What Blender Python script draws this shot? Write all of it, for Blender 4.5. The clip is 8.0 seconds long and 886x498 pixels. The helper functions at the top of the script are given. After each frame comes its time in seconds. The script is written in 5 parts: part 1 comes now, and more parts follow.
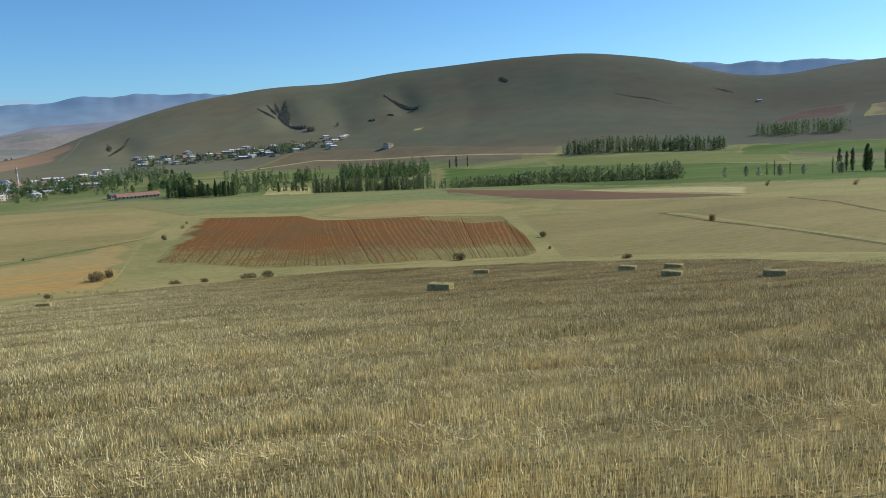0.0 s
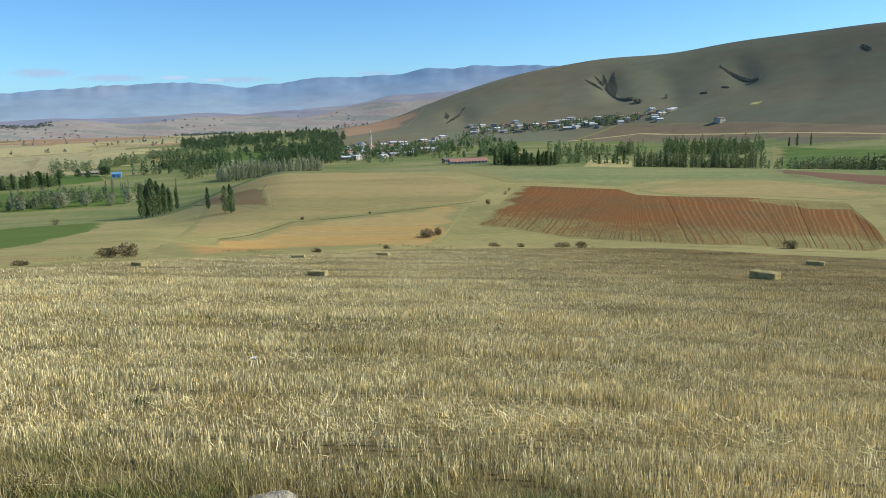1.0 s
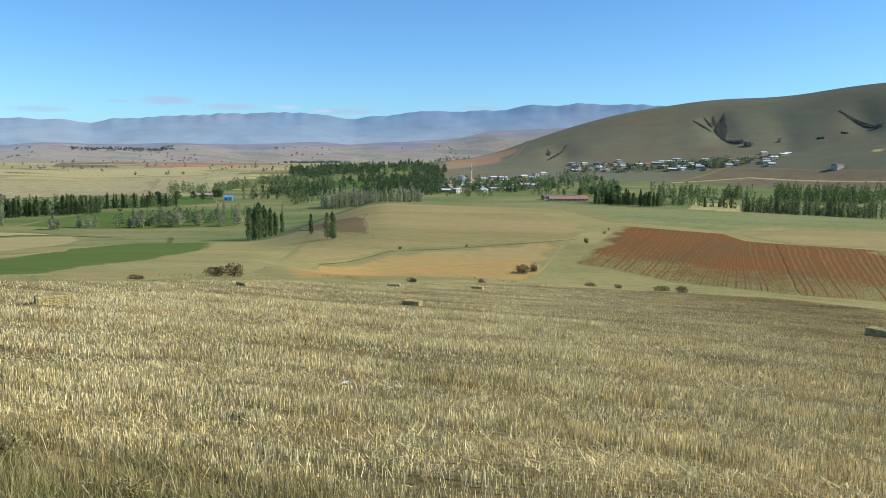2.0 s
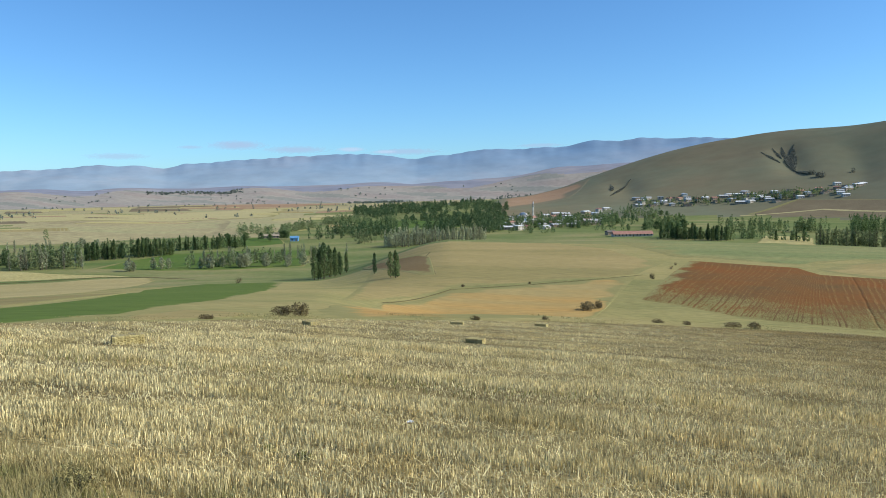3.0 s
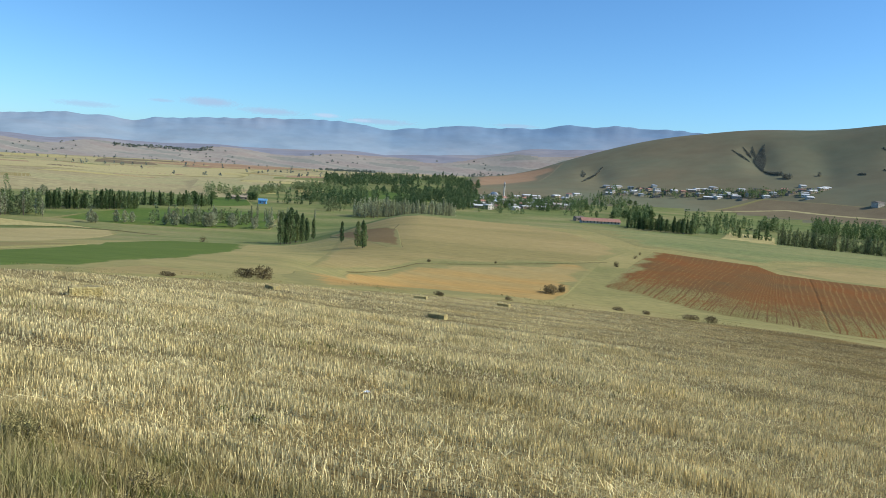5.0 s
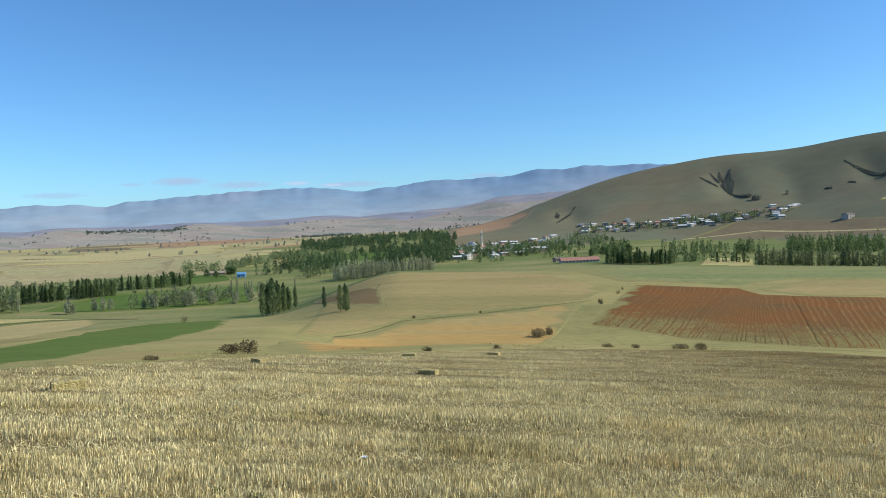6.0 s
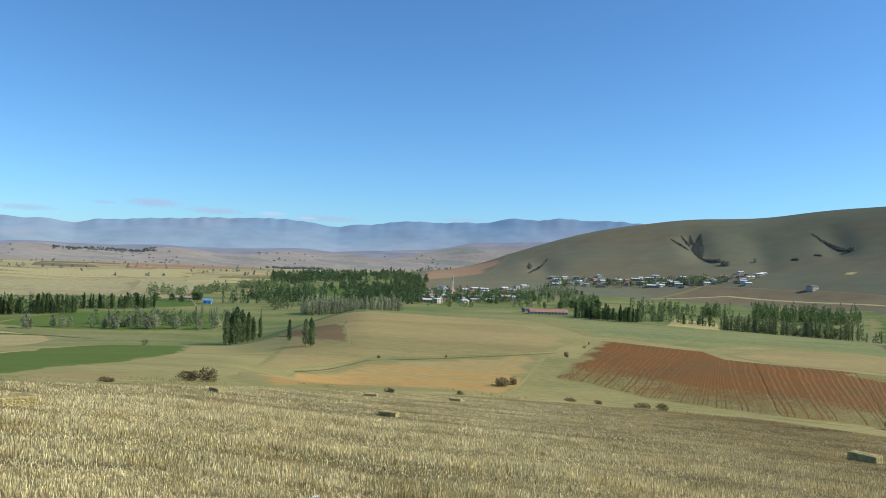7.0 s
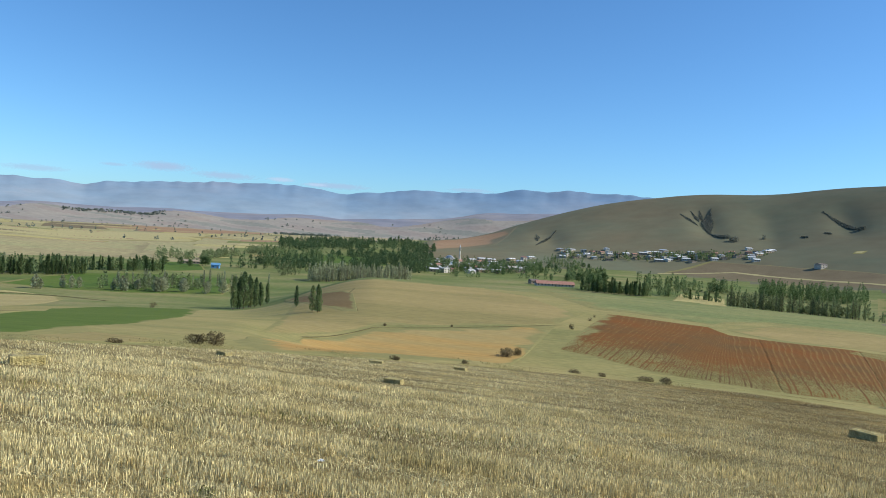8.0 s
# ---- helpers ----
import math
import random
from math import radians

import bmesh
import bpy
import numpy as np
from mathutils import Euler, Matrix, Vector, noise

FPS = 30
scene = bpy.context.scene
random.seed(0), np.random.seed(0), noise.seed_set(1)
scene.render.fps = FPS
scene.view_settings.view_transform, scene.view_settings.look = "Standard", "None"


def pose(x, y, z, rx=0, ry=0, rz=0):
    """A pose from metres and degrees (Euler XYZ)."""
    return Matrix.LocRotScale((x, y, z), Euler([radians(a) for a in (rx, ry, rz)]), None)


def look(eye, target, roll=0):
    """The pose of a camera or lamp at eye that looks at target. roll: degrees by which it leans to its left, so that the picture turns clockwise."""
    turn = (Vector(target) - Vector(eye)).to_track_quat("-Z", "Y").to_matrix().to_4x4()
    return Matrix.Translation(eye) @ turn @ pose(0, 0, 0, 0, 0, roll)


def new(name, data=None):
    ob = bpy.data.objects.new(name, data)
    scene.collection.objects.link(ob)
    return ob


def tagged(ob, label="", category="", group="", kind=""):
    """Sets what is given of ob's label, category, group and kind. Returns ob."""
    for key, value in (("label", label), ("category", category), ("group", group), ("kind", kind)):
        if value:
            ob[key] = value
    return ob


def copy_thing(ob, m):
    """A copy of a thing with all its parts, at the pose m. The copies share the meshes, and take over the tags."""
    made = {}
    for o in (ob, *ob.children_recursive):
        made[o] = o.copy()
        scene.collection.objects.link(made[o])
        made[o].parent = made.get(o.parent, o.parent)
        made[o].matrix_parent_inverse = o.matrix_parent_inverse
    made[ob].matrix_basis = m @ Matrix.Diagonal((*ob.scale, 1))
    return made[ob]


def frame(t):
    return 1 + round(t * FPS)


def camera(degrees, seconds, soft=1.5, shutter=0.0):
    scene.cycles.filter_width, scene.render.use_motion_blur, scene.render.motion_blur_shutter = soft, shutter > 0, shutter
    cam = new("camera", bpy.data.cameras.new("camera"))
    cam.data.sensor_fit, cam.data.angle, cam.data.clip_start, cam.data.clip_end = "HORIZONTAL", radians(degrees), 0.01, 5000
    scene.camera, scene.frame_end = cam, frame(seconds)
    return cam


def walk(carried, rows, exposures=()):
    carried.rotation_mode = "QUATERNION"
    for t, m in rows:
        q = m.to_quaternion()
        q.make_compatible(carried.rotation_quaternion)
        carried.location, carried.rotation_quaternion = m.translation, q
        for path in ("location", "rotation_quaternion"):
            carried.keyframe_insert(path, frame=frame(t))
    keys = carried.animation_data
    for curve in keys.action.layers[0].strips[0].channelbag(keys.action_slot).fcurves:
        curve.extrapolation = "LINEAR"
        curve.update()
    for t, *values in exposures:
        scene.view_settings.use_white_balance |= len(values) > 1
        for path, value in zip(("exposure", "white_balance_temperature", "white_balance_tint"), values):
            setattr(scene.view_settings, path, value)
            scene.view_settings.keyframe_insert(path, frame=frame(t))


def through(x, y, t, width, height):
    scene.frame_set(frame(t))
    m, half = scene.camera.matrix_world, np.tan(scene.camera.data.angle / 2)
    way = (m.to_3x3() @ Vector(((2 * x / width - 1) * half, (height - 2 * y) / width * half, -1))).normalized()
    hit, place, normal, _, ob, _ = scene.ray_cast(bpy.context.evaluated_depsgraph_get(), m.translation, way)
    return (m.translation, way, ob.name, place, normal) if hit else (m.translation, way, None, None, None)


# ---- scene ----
# the camera turns where it stands, at the top of the slope
EYE = (0.03, 0.05, 2.5)
cam = camera(60.43, 8.0, soft=0.9)


def turned(bearing, tilt, lean):
    a, b = radians(bearing), radians(tilt)
    ahead = Vector((math.sin(a) * math.cos(b), math.cos(a) * math.cos(b), math.sin(b)))
    return look(EYE, Vector(EYE) + ahead * 100, lean)


walk(cam, [
    (0.0, turned(28.81, -8.88, -2.66)),
    (0.3, turned(24.92, -7.19, -2.23)),
    (0.5, turned(19.79, -7.26, -1.41)),
    (0.8, turned(9.58, -10.18, -1.19)),
    (1.0, turned(5.11, -10.09, -1.54)),
    (1.2, turned(1.74, -9.55, 0.58)),
    (1.5, turned(-0.27, -7.92, 2.21)),
    (1.7, turned(-1.06, -8.34, 2.15)),
    (2.0, turned(-2.13, -7.44, 0.38)),
    (2.2, turned(-4.41, -6.46, -0.83)),
    (3.3, turned(-7.51, -4.50, -0.60)),
    (3.5, turned(-8.23, -4.58, -0.43)),
    (4.0, turned(-9.04, -5.01, -0.47)),
    (4.2, turned(-9.69, -5.45, -0.14)),
    (4.5, turned(-7.89, -6.80, 1.37)),
    (4.7, turned(-5.39, -7.46, 3.72)),
    (5.8, turned(-0.90, -1.88, 0.54)),
    (6.0, turned(-2.98, -2.36, -2.29)),
    (6.2, turned(-4.68, -3.26, -2.88)),
    (6.4, turned(-8.39, -3.29, -1.64)),
    (6.5, turned(-8.30, -3.83, -2.08)),
    (6.7, turned(-5.41, -4.93, -0.23)),
    (6.9, turned(-2.47, -1.14, 0.70)),
    (7.0, turned(-0.87, 0.85, 2.14)),
    (7.2, turned(1.74, 2.29, 2.88)),
    (7.5, turned(-0.09, 1.62, 2.64)),
    (7.7, turned(-1.42, 0.02, 2.82)),
    (8.0, turned(-1.34, -1.46, 3.41)),
], exposures=[(0, -0.14, 5800, 8), (0.6, 0.04, 5800, 8), (1.2, 0.15, 5800, 8), (8, 0.10, 5800, 8)])

# ---- light ----
SUN_BEARING, SUN_HEIGHT = 91.0, 34.0
world = bpy.data.worlds.new("sky")
scene.world = world
world.use_nodes = True
wn = world.node_tree
wn.nodes.clear()
sky = wn.nodes.new("ShaderNodeTexSky")
sky.sky_type, sky.sun_disc = "NISHITA", False
sky.sun_elevation, sky.sun_rotation = radians(SUN_HEIGHT), radians(SUN_BEARING)
sky.altitude, sky.air_density, sky.dust_density, sky.ozone_density = 1400, 1.0, 1.2, 1.3
background = wn.nodes.new("ShaderNodeBackground")
background.inputs["Strength"].default_value = 0.125
clear = wn.nodes.new("ShaderNodeVectorMath")
clear.operation = "MULTIPLY"
clear.inputs[1].default_value = (0.61, 0.885, 1.09)
wn.links.new(sky.outputs[0], clear.inputs[0])
wn.links.new(clear.outputs[0], background.inputs["Color"])
wn.links.new(background.outputs[0], wn.nodes.new("ShaderNodeOutputWorld").inputs[0])

sun = new("sun", bpy.data.lights.new("sun", "SUN"))
sun.data.energy, sun.data.angle, sun.data.color = 4.7, radians(0.5), (1.0, 0.90, 0.71)
sb, sh = radians(SUN_BEARING), radians(SUN_HEIGHT)
sun.matrix_world = look((math.sin(sb) * math.cos(sh) * 50, math.cos(sb) * math.cos(sh) * 50, math.sin(sh) * 50), (0, 0, 0))

# ---- materials ----
def material(name, colours, sizes=(1.0, 8.0), rough=0.9, bump=0.3, bump_size=None, metal=0.0, island=0.0, object_random=0.0, glow=0.0, through=0.0, stretch=(1, 1, 1), spec=0.06, vary=0.28, edge=None):
    """Two or three colours mixed by noise at two sizes in metres, in world space, with fine relief. island and object_random vary the
    brightness piece by piece; edge is the grass that creeps in from the rim of a field."""
    m = bpy.data.materials.new(name)
    m.use_nodes = True
    t = m.node_tree
    t.nodes.clear()
    out = t.nodes.new("ShaderNodeOutputMaterial")
    b = t.nodes.new("ShaderNodeBsdfPrincipled")
    b.inputs["Roughness"].default_value, b.inputs["Metallic"].default_value = rough, metal
    b.inputs["Specular IOR Level"].default_value = spec
    geo = t.nodes.new("ShaderNodeNewGeometry")
    place = t.nodes.new("ShaderNodeMapping")
    place.inputs["Scale"].default_value = stretch
    t.links.new(geo.outputs["Position"], place.inputs["Vector"])

    def grain(size, detail):
        n = t.nodes.new("ShaderNodeTexNoise")
        n.inputs["Scale"].default_value, n.inputs["Detail"].default_value, n.inputs["Roughness"].default_value = 1.0 / size, detail, 0.62
        t.links.new(place.outputs[0], n.inputs["Vector"])
        return n.outputs["Fac"]

    big, small = grain(sizes[1], 6), grain(sizes[0], 5)
    ramp = t.nodes.new("ShaderNodeValToRGB")
    els = ramp.color_ramp.elements
    els[0].position, els[1].position = 0.34, 0.66
    els[0].color, els[1].color = (*colours[0], 1), (*colours[-1], 1)
    if len(colours) > 2:
        els.new(0.5).color = (*colours[1], 1)
    t.links.new(big, ramp.inputs["Fac"])
    colour = ramp.outputs["Color"]
    if edge:
        rim = t.nodes.new("ShaderNodeAttribute")
        rim.attribute_name = "edge"
        ragged = t.nodes.new("ShaderNodeMath")
        ragged.operation = "MULTIPLY_ADD"
        ragged.inputs[1].default_value = 1.3
        t.links.new(grain(4.0, 6), ragged.inputs[0]), t.links.new(rim.outputs["Fac"], ragged.inputs[2])
        share = t.nodes.new("ShaderNodeMapRange")
        share.interpolation_type = "SMOOTHSTEP"
        share.inputs["From Min"].default_value, share.inputs["From Max"].default_value = 0.95, 1.4
        t.links.new(ragged.outputs[0], share.inputs["Value"])
        creep = t.nodes.new("ShaderNodeMix")
        creep.data_type = "RGBA"
        creep.inputs[7].default_value = (*edge, 1)
        t.links.new(share.outputs[0], creep.inputs[0]), t.links.new(colour, creep.inputs[6])
        colour = creep.outputs[2]
    value = t.nodes.new("ShaderNodeMapRange")
    value.inputs["From Min"].default_value, value.inputs["From Max"].default_value = 0.3, 0.7
    value.inputs["To Min"].default_value, value.inputs["To Max"].default_value = 1 - vary, 1 + vary
    t.links.new(small, value.inputs["Value"])
    fac = value.outputs[0]
    for on, node, socket in ((island, geo, "Random Per Island"), (object_random, None, "Random")):
        if on:
            node = node or t.nodes.new("ShaderNodeObjectInfo")
            r = t.nodes.new("ShaderNodeMapRange")
            r.inputs["To Min"].default_value, r.inputs["To Max"].default_value = 1 - on, 1 + on
            t.links.new(node.outputs[socket], r.inputs["Value"])
            mul = t.nodes.new("ShaderNodeMath")
            mul.operation = "MULTIPLY"
            t.links.new(fac, mul.inputs[0]), t.links.new(r.outputs[0], mul.inputs[1])
            fac = mul.outputs[0]
    tint = t.nodes.new("ShaderNodeVectorMath")
    tint.operation = "SCALE"
    t.links.new(colour, tint.inputs[0]), t.links.new(fac, tint.inputs["Scale"])
    t.links.new(tint.outputs[0], b.inputs["Base Color"])
    if bump:
        bp = t.nodes.new("ShaderNodeBump")
        bp.inputs["Strength"].default_value, bp.inputs["Distance"].default_value = bump, (bump_size or sizes[0]) * 0.5
        t.links.new(small, bp.inputs["Height"]), t.links.new(bp.outputs[0], b.inputs["Normal"])
    surface = b.outputs[0]
    if through:
        tr = t.nodes.new("ShaderNodeBsdfTranslucent")
        t.links.new(tint.outputs[0], tr.inputs["Color"])
        mix = t.nodes.new("ShaderNodeMixShader")
        mix.inputs[0].default_value = through
        t.links.new(surface, mix.inputs[1]), t.links.new(tr.outputs[0], mix.inputs[2])
        surface = mix.outputs[0]
    if glow:
        b.inputs["Emission Strength"].default_value = glow
        t.links.new(tint.outputs[0], b.inputs["Emission Color"])
    t.links.new(surface, out.inputs["Surface"])
    return m


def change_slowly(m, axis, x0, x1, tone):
    """Turns a base colour slowly to another tone along one axis."""
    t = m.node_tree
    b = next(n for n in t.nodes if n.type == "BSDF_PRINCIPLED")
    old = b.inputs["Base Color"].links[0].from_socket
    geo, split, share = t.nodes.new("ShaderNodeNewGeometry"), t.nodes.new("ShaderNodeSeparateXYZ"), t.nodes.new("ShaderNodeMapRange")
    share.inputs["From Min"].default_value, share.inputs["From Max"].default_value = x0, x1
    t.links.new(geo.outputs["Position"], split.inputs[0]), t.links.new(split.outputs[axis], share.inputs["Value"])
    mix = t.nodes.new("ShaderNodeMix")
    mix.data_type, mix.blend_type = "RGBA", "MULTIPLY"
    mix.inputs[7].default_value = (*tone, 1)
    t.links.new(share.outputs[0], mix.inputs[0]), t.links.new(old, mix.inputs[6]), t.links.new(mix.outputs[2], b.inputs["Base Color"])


RIM = (0.27, 0.235, 0.088)
M_GRASS = material("dry_grass", [(0.231, 0.215, 0.076), (0.310, 0.263, 0.097), (0.378, 0.299, 0.116)], (0.8, 30), bump=0.3, stretch=(0.5, 1.0, 1.0), vary=0.19)
M_STUBBLE = material("stubble_soil", [(0.148, 0.110, 0.044), (0.230, 0.176, 0.070), (0.385, 0.300, 0.122)], (0.03, 1.4), bump=1.0, stretch=(0.35, 1.0, 1.0))
M_PLOUGH = material("ploughed_soil", [(0.215, 0.08, 0.017), (0.19, 0.088, 0.024), (0.142, 0.088, 0.032)], (0.5, 26), bump=0.4, stretch=(1.0, 0.6, 1.0), vary=0.2, edge=RIM)
M_ORANGE = material("bare_tan_soil", [(0.374, 0.279, 0.108), (0.416, 0.270, 0.090), (0.458, 0.250, 0.070)], (0.8, 28), bump=0.35, stretch=(0.3, 1.0, 1.0), vary=0.17, edge=RIM)
M_BEIGE = material("beige_soil", [(0.34, 0.28, 0.115), (0.39, 0.31, 0.13), (0.44, 0.345, 0.145)], (0.9, 34), bump=0.15, stretch=(0.3, 1.0, 1.0), vary=0.18, edge=RIM)
M_TAN = material("tan_stubble", [(0.282, 0.227, 0.085), (0.337, 0.259, 0.101), (0.388, 0.287, 0.117)], (0.9, 34), bump=0.35, stretch=(0.3, 1.0, 1.0), vary=0.2, edge=RIM)
M_PALE = material("pale_stubble", [(0.418, 0.352, 0.160), (0.473, 0.391, 0.182)], (1.5, 40), bump=0.1, stretch=(0.4, 1.0, 1.0), vary=0.2, edge=RIM)
M_YELLOW = material("yellow_stubble", [(0.418, 0.341, 0.132), (0.473, 0.396, 0.165)], (2.0, 40), bump=0.3, edge=RIM)
M_GREEN = material("green_crop", [(0.076, 0.125, 0.025), (0.107, 0.157, 0.031), (0.143, 0.174, 0.040)], (1.5, 40), bump=0.2, stretch=(0.4, 1.0, 1.0), vary=0.2, edge=RIM)
M_DEEP = material("dark_green_crop", [(0.100, 0.142, 0.024), (0.129, 0.163, 0.032)], (1.0, 30), bump=0.2, stretch=(0.4, 1.0, 1.0), vary=0.18, edge=RIM)
M_LIME = material("yellow_green_crop", [(0.17, 0.185, 0.05), (0.205, 0.21, 0.06)], (1.5, 50), bump=0.2, vary=0.15, edge=RIM)
M_BROWN = material("brown_earth", [(0.185, 0.14, 0.08), (0.23, 0.18, 0.10)], (1.2, 40), bump=0.2, vary=0.15, edge=RIM)
M_RUST = material("rust_earth", [(0.194, 0.127, 0.050), (0.223, 0.152, 0.065)], (1.2, 60), bump=0.2, vary=0.15, edge=RIM)
M_FARTAN = material("dry_plain", [(0.322, 0.259, 0.132), (0.395, 0.327, 0.161), (0.347, 0.327, 0.150)], (5.0, 140), bump=0.2, stretch=(0.5, 1.0, 1.0), edge=(0.30, 0.25, 0.13), vary=0.32)
M_BARK = material("bark", [(0.10, 0.08, 0.06), (0.15, 0.12, 0.09)], (0.1, 1.0), bump=0.5)
M_POPLAR = material("poplar_leaf", [(0.070, 0.115, 0.047), (0.125, 0.175, 0.068), (0.190, 0.240, 0.085)], (0.6, 9.0), bump=0, island=0.45, object_random=0.3, through=0.5)
M_PALEPOP = material("thin_poplar_leaf", [(0.320, 0.338, 0.199), (0.427, 0.420, 0.258)], (0.6, 9.0), bump=0, island=0.4, object_random=0.25, through=0.5)
M_BUSH = material("bush_leaf", [(0.195, 0.156, 0.075), (0.299, 0.234, 0.119)], (0.2, 2.0), bump=0, island=0.5, object_random=0.2, through=0.3)
# shade among straws viewed against the sun, put into the soil colour towards +X
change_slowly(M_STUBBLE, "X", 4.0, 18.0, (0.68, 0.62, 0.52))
M_STALK = material("straw", [(0.587, 0.480, 0.219), (0.824, 0.703, 0.375), (0.670, 0.531, 0.239)], (0.3, 2.5), rough=0.7, bump=0, island=0.56, through=0.16, spec=0.12)
# straw likewise: its backlit darkness is put into the colour towards +X
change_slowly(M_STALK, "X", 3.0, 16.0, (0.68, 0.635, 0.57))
M_BALE = material("pressed_straw", [(0.30, 0.235, 0.09), (0.58, 0.475, 0.205)], (0.03, 0.25), bump=0.5)
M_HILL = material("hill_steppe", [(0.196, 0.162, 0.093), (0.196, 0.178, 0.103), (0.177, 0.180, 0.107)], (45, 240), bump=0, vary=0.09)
# hill colour turns darker and greyer towards +X
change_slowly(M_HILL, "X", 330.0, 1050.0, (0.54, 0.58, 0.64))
M_MEADOW = material("valley_meadow", [(0.125, 0.165, 0.047), (0.19, 0.205, 0.067), (0.28, 0.245, 0.102)], (2.0, 55), bump=0.2, stretch=(0.4, 1.0, 1.0), vary=0.2, edge=RIM)
M_BANK = material("weedy_bank", [(0.12, 0.098, 0.042), (0.185, 0.155, 0.065)], (0.5, 5.0), bump=0.7)
M_WEED = material("dry_weed", [(0.319, 0.275, 0.111), (0.440, 0.360, 0.162), (0.253, 0.250, 0.085)], (0.2, 0.9), bump=0, island=0.45, through=0.25)
M_GREENWEED = material("green_weed", [(0.172, 0.184, 0.048), (0.243, 0.224, 0.067)], (0.2, 1.2), bump=0, island=0.4, through=0.25)
M_STONE = material("limestone", [(0.328, 0.281, 0.211), (0.429, 0.377, 0.292)], (0.04, 0.3), bump=0.7)
M_PLASTER = material("white_plaster", [(0.42, 0.375, 0.31), (0.60, 0.545, 0.46)], (0.4, 3.0), bump=0.2, object_random=0.3)
M_MUDWALL = material("mud_brick_wall", [(0.34, 0.26, 0.18), (0.42, 0.33, 0.24)], (0.3, 2.0), bump=0.4, object_random=0.15)
M_METALROOF = material("sheet_metal_roof", [(0.52, 0.50, 0.47), (0.70, 0.68, 0.64)], (0.5, 4.0), rough=0.5, bump=0.2, object_random=0.3, spec=0.4)
M_BLUEROOF = material("blue_sheet_roof", [(0.12, 0.28, 0.48), (0.18, 0.36, 0.58)], (0.5, 4.0), rough=0.45, bump=0.2, spec=0.5)
M_TILEROOF = material("red_tile_roof", [(0.36, 0.18, 0.13), (0.44, 0.25, 0.19)], (0.4, 3.0), bump=0.5, object_random=0.2)
M_DARKROOF = material("dark_earth_roof", [(0.16, 0.13, 0.11), (0.24, 0.20, 0.17)], (0.5, 3.0), bump=0.4, object_random=0.15)
M_GLASS = material("window_glass", [(0.03, 0.04, 0.05), (0.06, 0.07, 0.08)], (0.5, 3.0), rough=0.25, bump=0, spec=0.35)
M_DOOR = material("painted_door", [(0.18, 0.12, 0.08), (0.26, 0.17, 0.11)], (0.1, 1.0), bump=0.2)
# mauve colour and glow of the foothills stand in for distance haze
M_FOOT = material("hazy_foothills", [(0.185, 0.19, 0.225), (0.205, 0.20, 0.222), (0.245, 0.225, 0.222)], (50, 220), bump=0, glow=0.3, stretch=(0.5, 1.0, 1.6), vary=0.14)
M_MIDPOP = material("light_poplar_leaf", [(0.207, 0.247, 0.109), (0.287, 0.316, 0.144)], (0.6, 9.0), bump=0, island=0.4, object_random=0.25, through=0.5)
M_FARRED = material("far_red_earth", [(0.32, 0.195, 0.11), (0.37, 0.24, 0.135)], (4.0, 90), bump=0.1, stretch=(0.4, 1.0, 1.0), vary=0.14, edge=(0.20, 0.172, 0.102))
M_OLIVE = material("olive_grass", [(0.16, 0.19, 0.065), (0.22, 0.23, 0.085), (0.28, 0.26, 0.10)], (1.2, 40), bump=0.4, stretch=(0.4, 1.0, 1.0), edge=RIM)
M_DULLTAN = material("dull_tan_stubble", [(0.225, 0.185, 0.072), (0.27, 0.215, 0.082), (0.325, 0.255, 0.098)], (0.9, 34), bump=0.35, stretch=(0.3, 1.0, 1.0), vary=0.14, edge=RIM)
M_CLOD = material("dry_clods", [(0.235, 0.132, 0.042), (0.285, 0.168, 0.058)], (0.25, 3.0), bump=0.5, vary=0.2)
M_FURROWGRASS = material("furrow_grass", [(0.21, 0.18, 0.06), (0.28, 0.235, 0.085)], (0.4, 8.0), bump=0.7)
M_BELTLEAF = material("belt_poplar_leaf", [(0.100, 0.150, 0.066), (0.180, 0.235, 0.096), (0.280, 0.310, 0.124)], (0.6, 12.0), bump=0, island=0.45, through=0.5)
M_WOODLEAF = material("wood_poplar_leaf", [(0.065, 0.110, 0.053), (0.120, 0.172, 0.075), (0.210, 0.255, 0.102)], (0.6, 16.0), bump=0, island=0.45, through=0.45)
# far trees: distance haze put into the leaf colour as a pale grey-green
M_FARLEAF = material("distant_hazy_leaf", [(0.20, 0.23, 0.19), (0.25, 0.27, 0.21)], (2.0, 60.0), bump=0, island=0.3, through=0.5)
M_DARKRED = material("dark_red_earth", [(0.165, 0.092, 0.05), (0.20, 0.115, 0.062)], (3.0, 60), bump=0.1, vary=0.12, edge=(0.20, 0.178, 0.105))
M_HILLRED = material("dull_red_slope", [(0.105, 0.066, 0.046), (0.13, 0.084, 0.056)], (3.0, 60), bump=0.1, vary=0.12, edge=(0.13, 0.12, 0.075))
# far plain: haze put into the colours and a faint glow
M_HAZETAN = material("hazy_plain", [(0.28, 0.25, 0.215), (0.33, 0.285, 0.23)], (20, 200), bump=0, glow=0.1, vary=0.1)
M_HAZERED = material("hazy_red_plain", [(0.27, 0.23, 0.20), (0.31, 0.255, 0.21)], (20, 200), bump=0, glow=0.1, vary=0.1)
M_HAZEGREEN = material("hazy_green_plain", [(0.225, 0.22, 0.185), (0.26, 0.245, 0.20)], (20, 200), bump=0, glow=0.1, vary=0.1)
M_TUFT = material("dry_tuft", [(0.32, 0.26, 0.11), (0.43, 0.36, 0.16), (0.30, 0.29, 0.11)], (0.3, 1.6), bump=0, island=0.4, through=0.4)

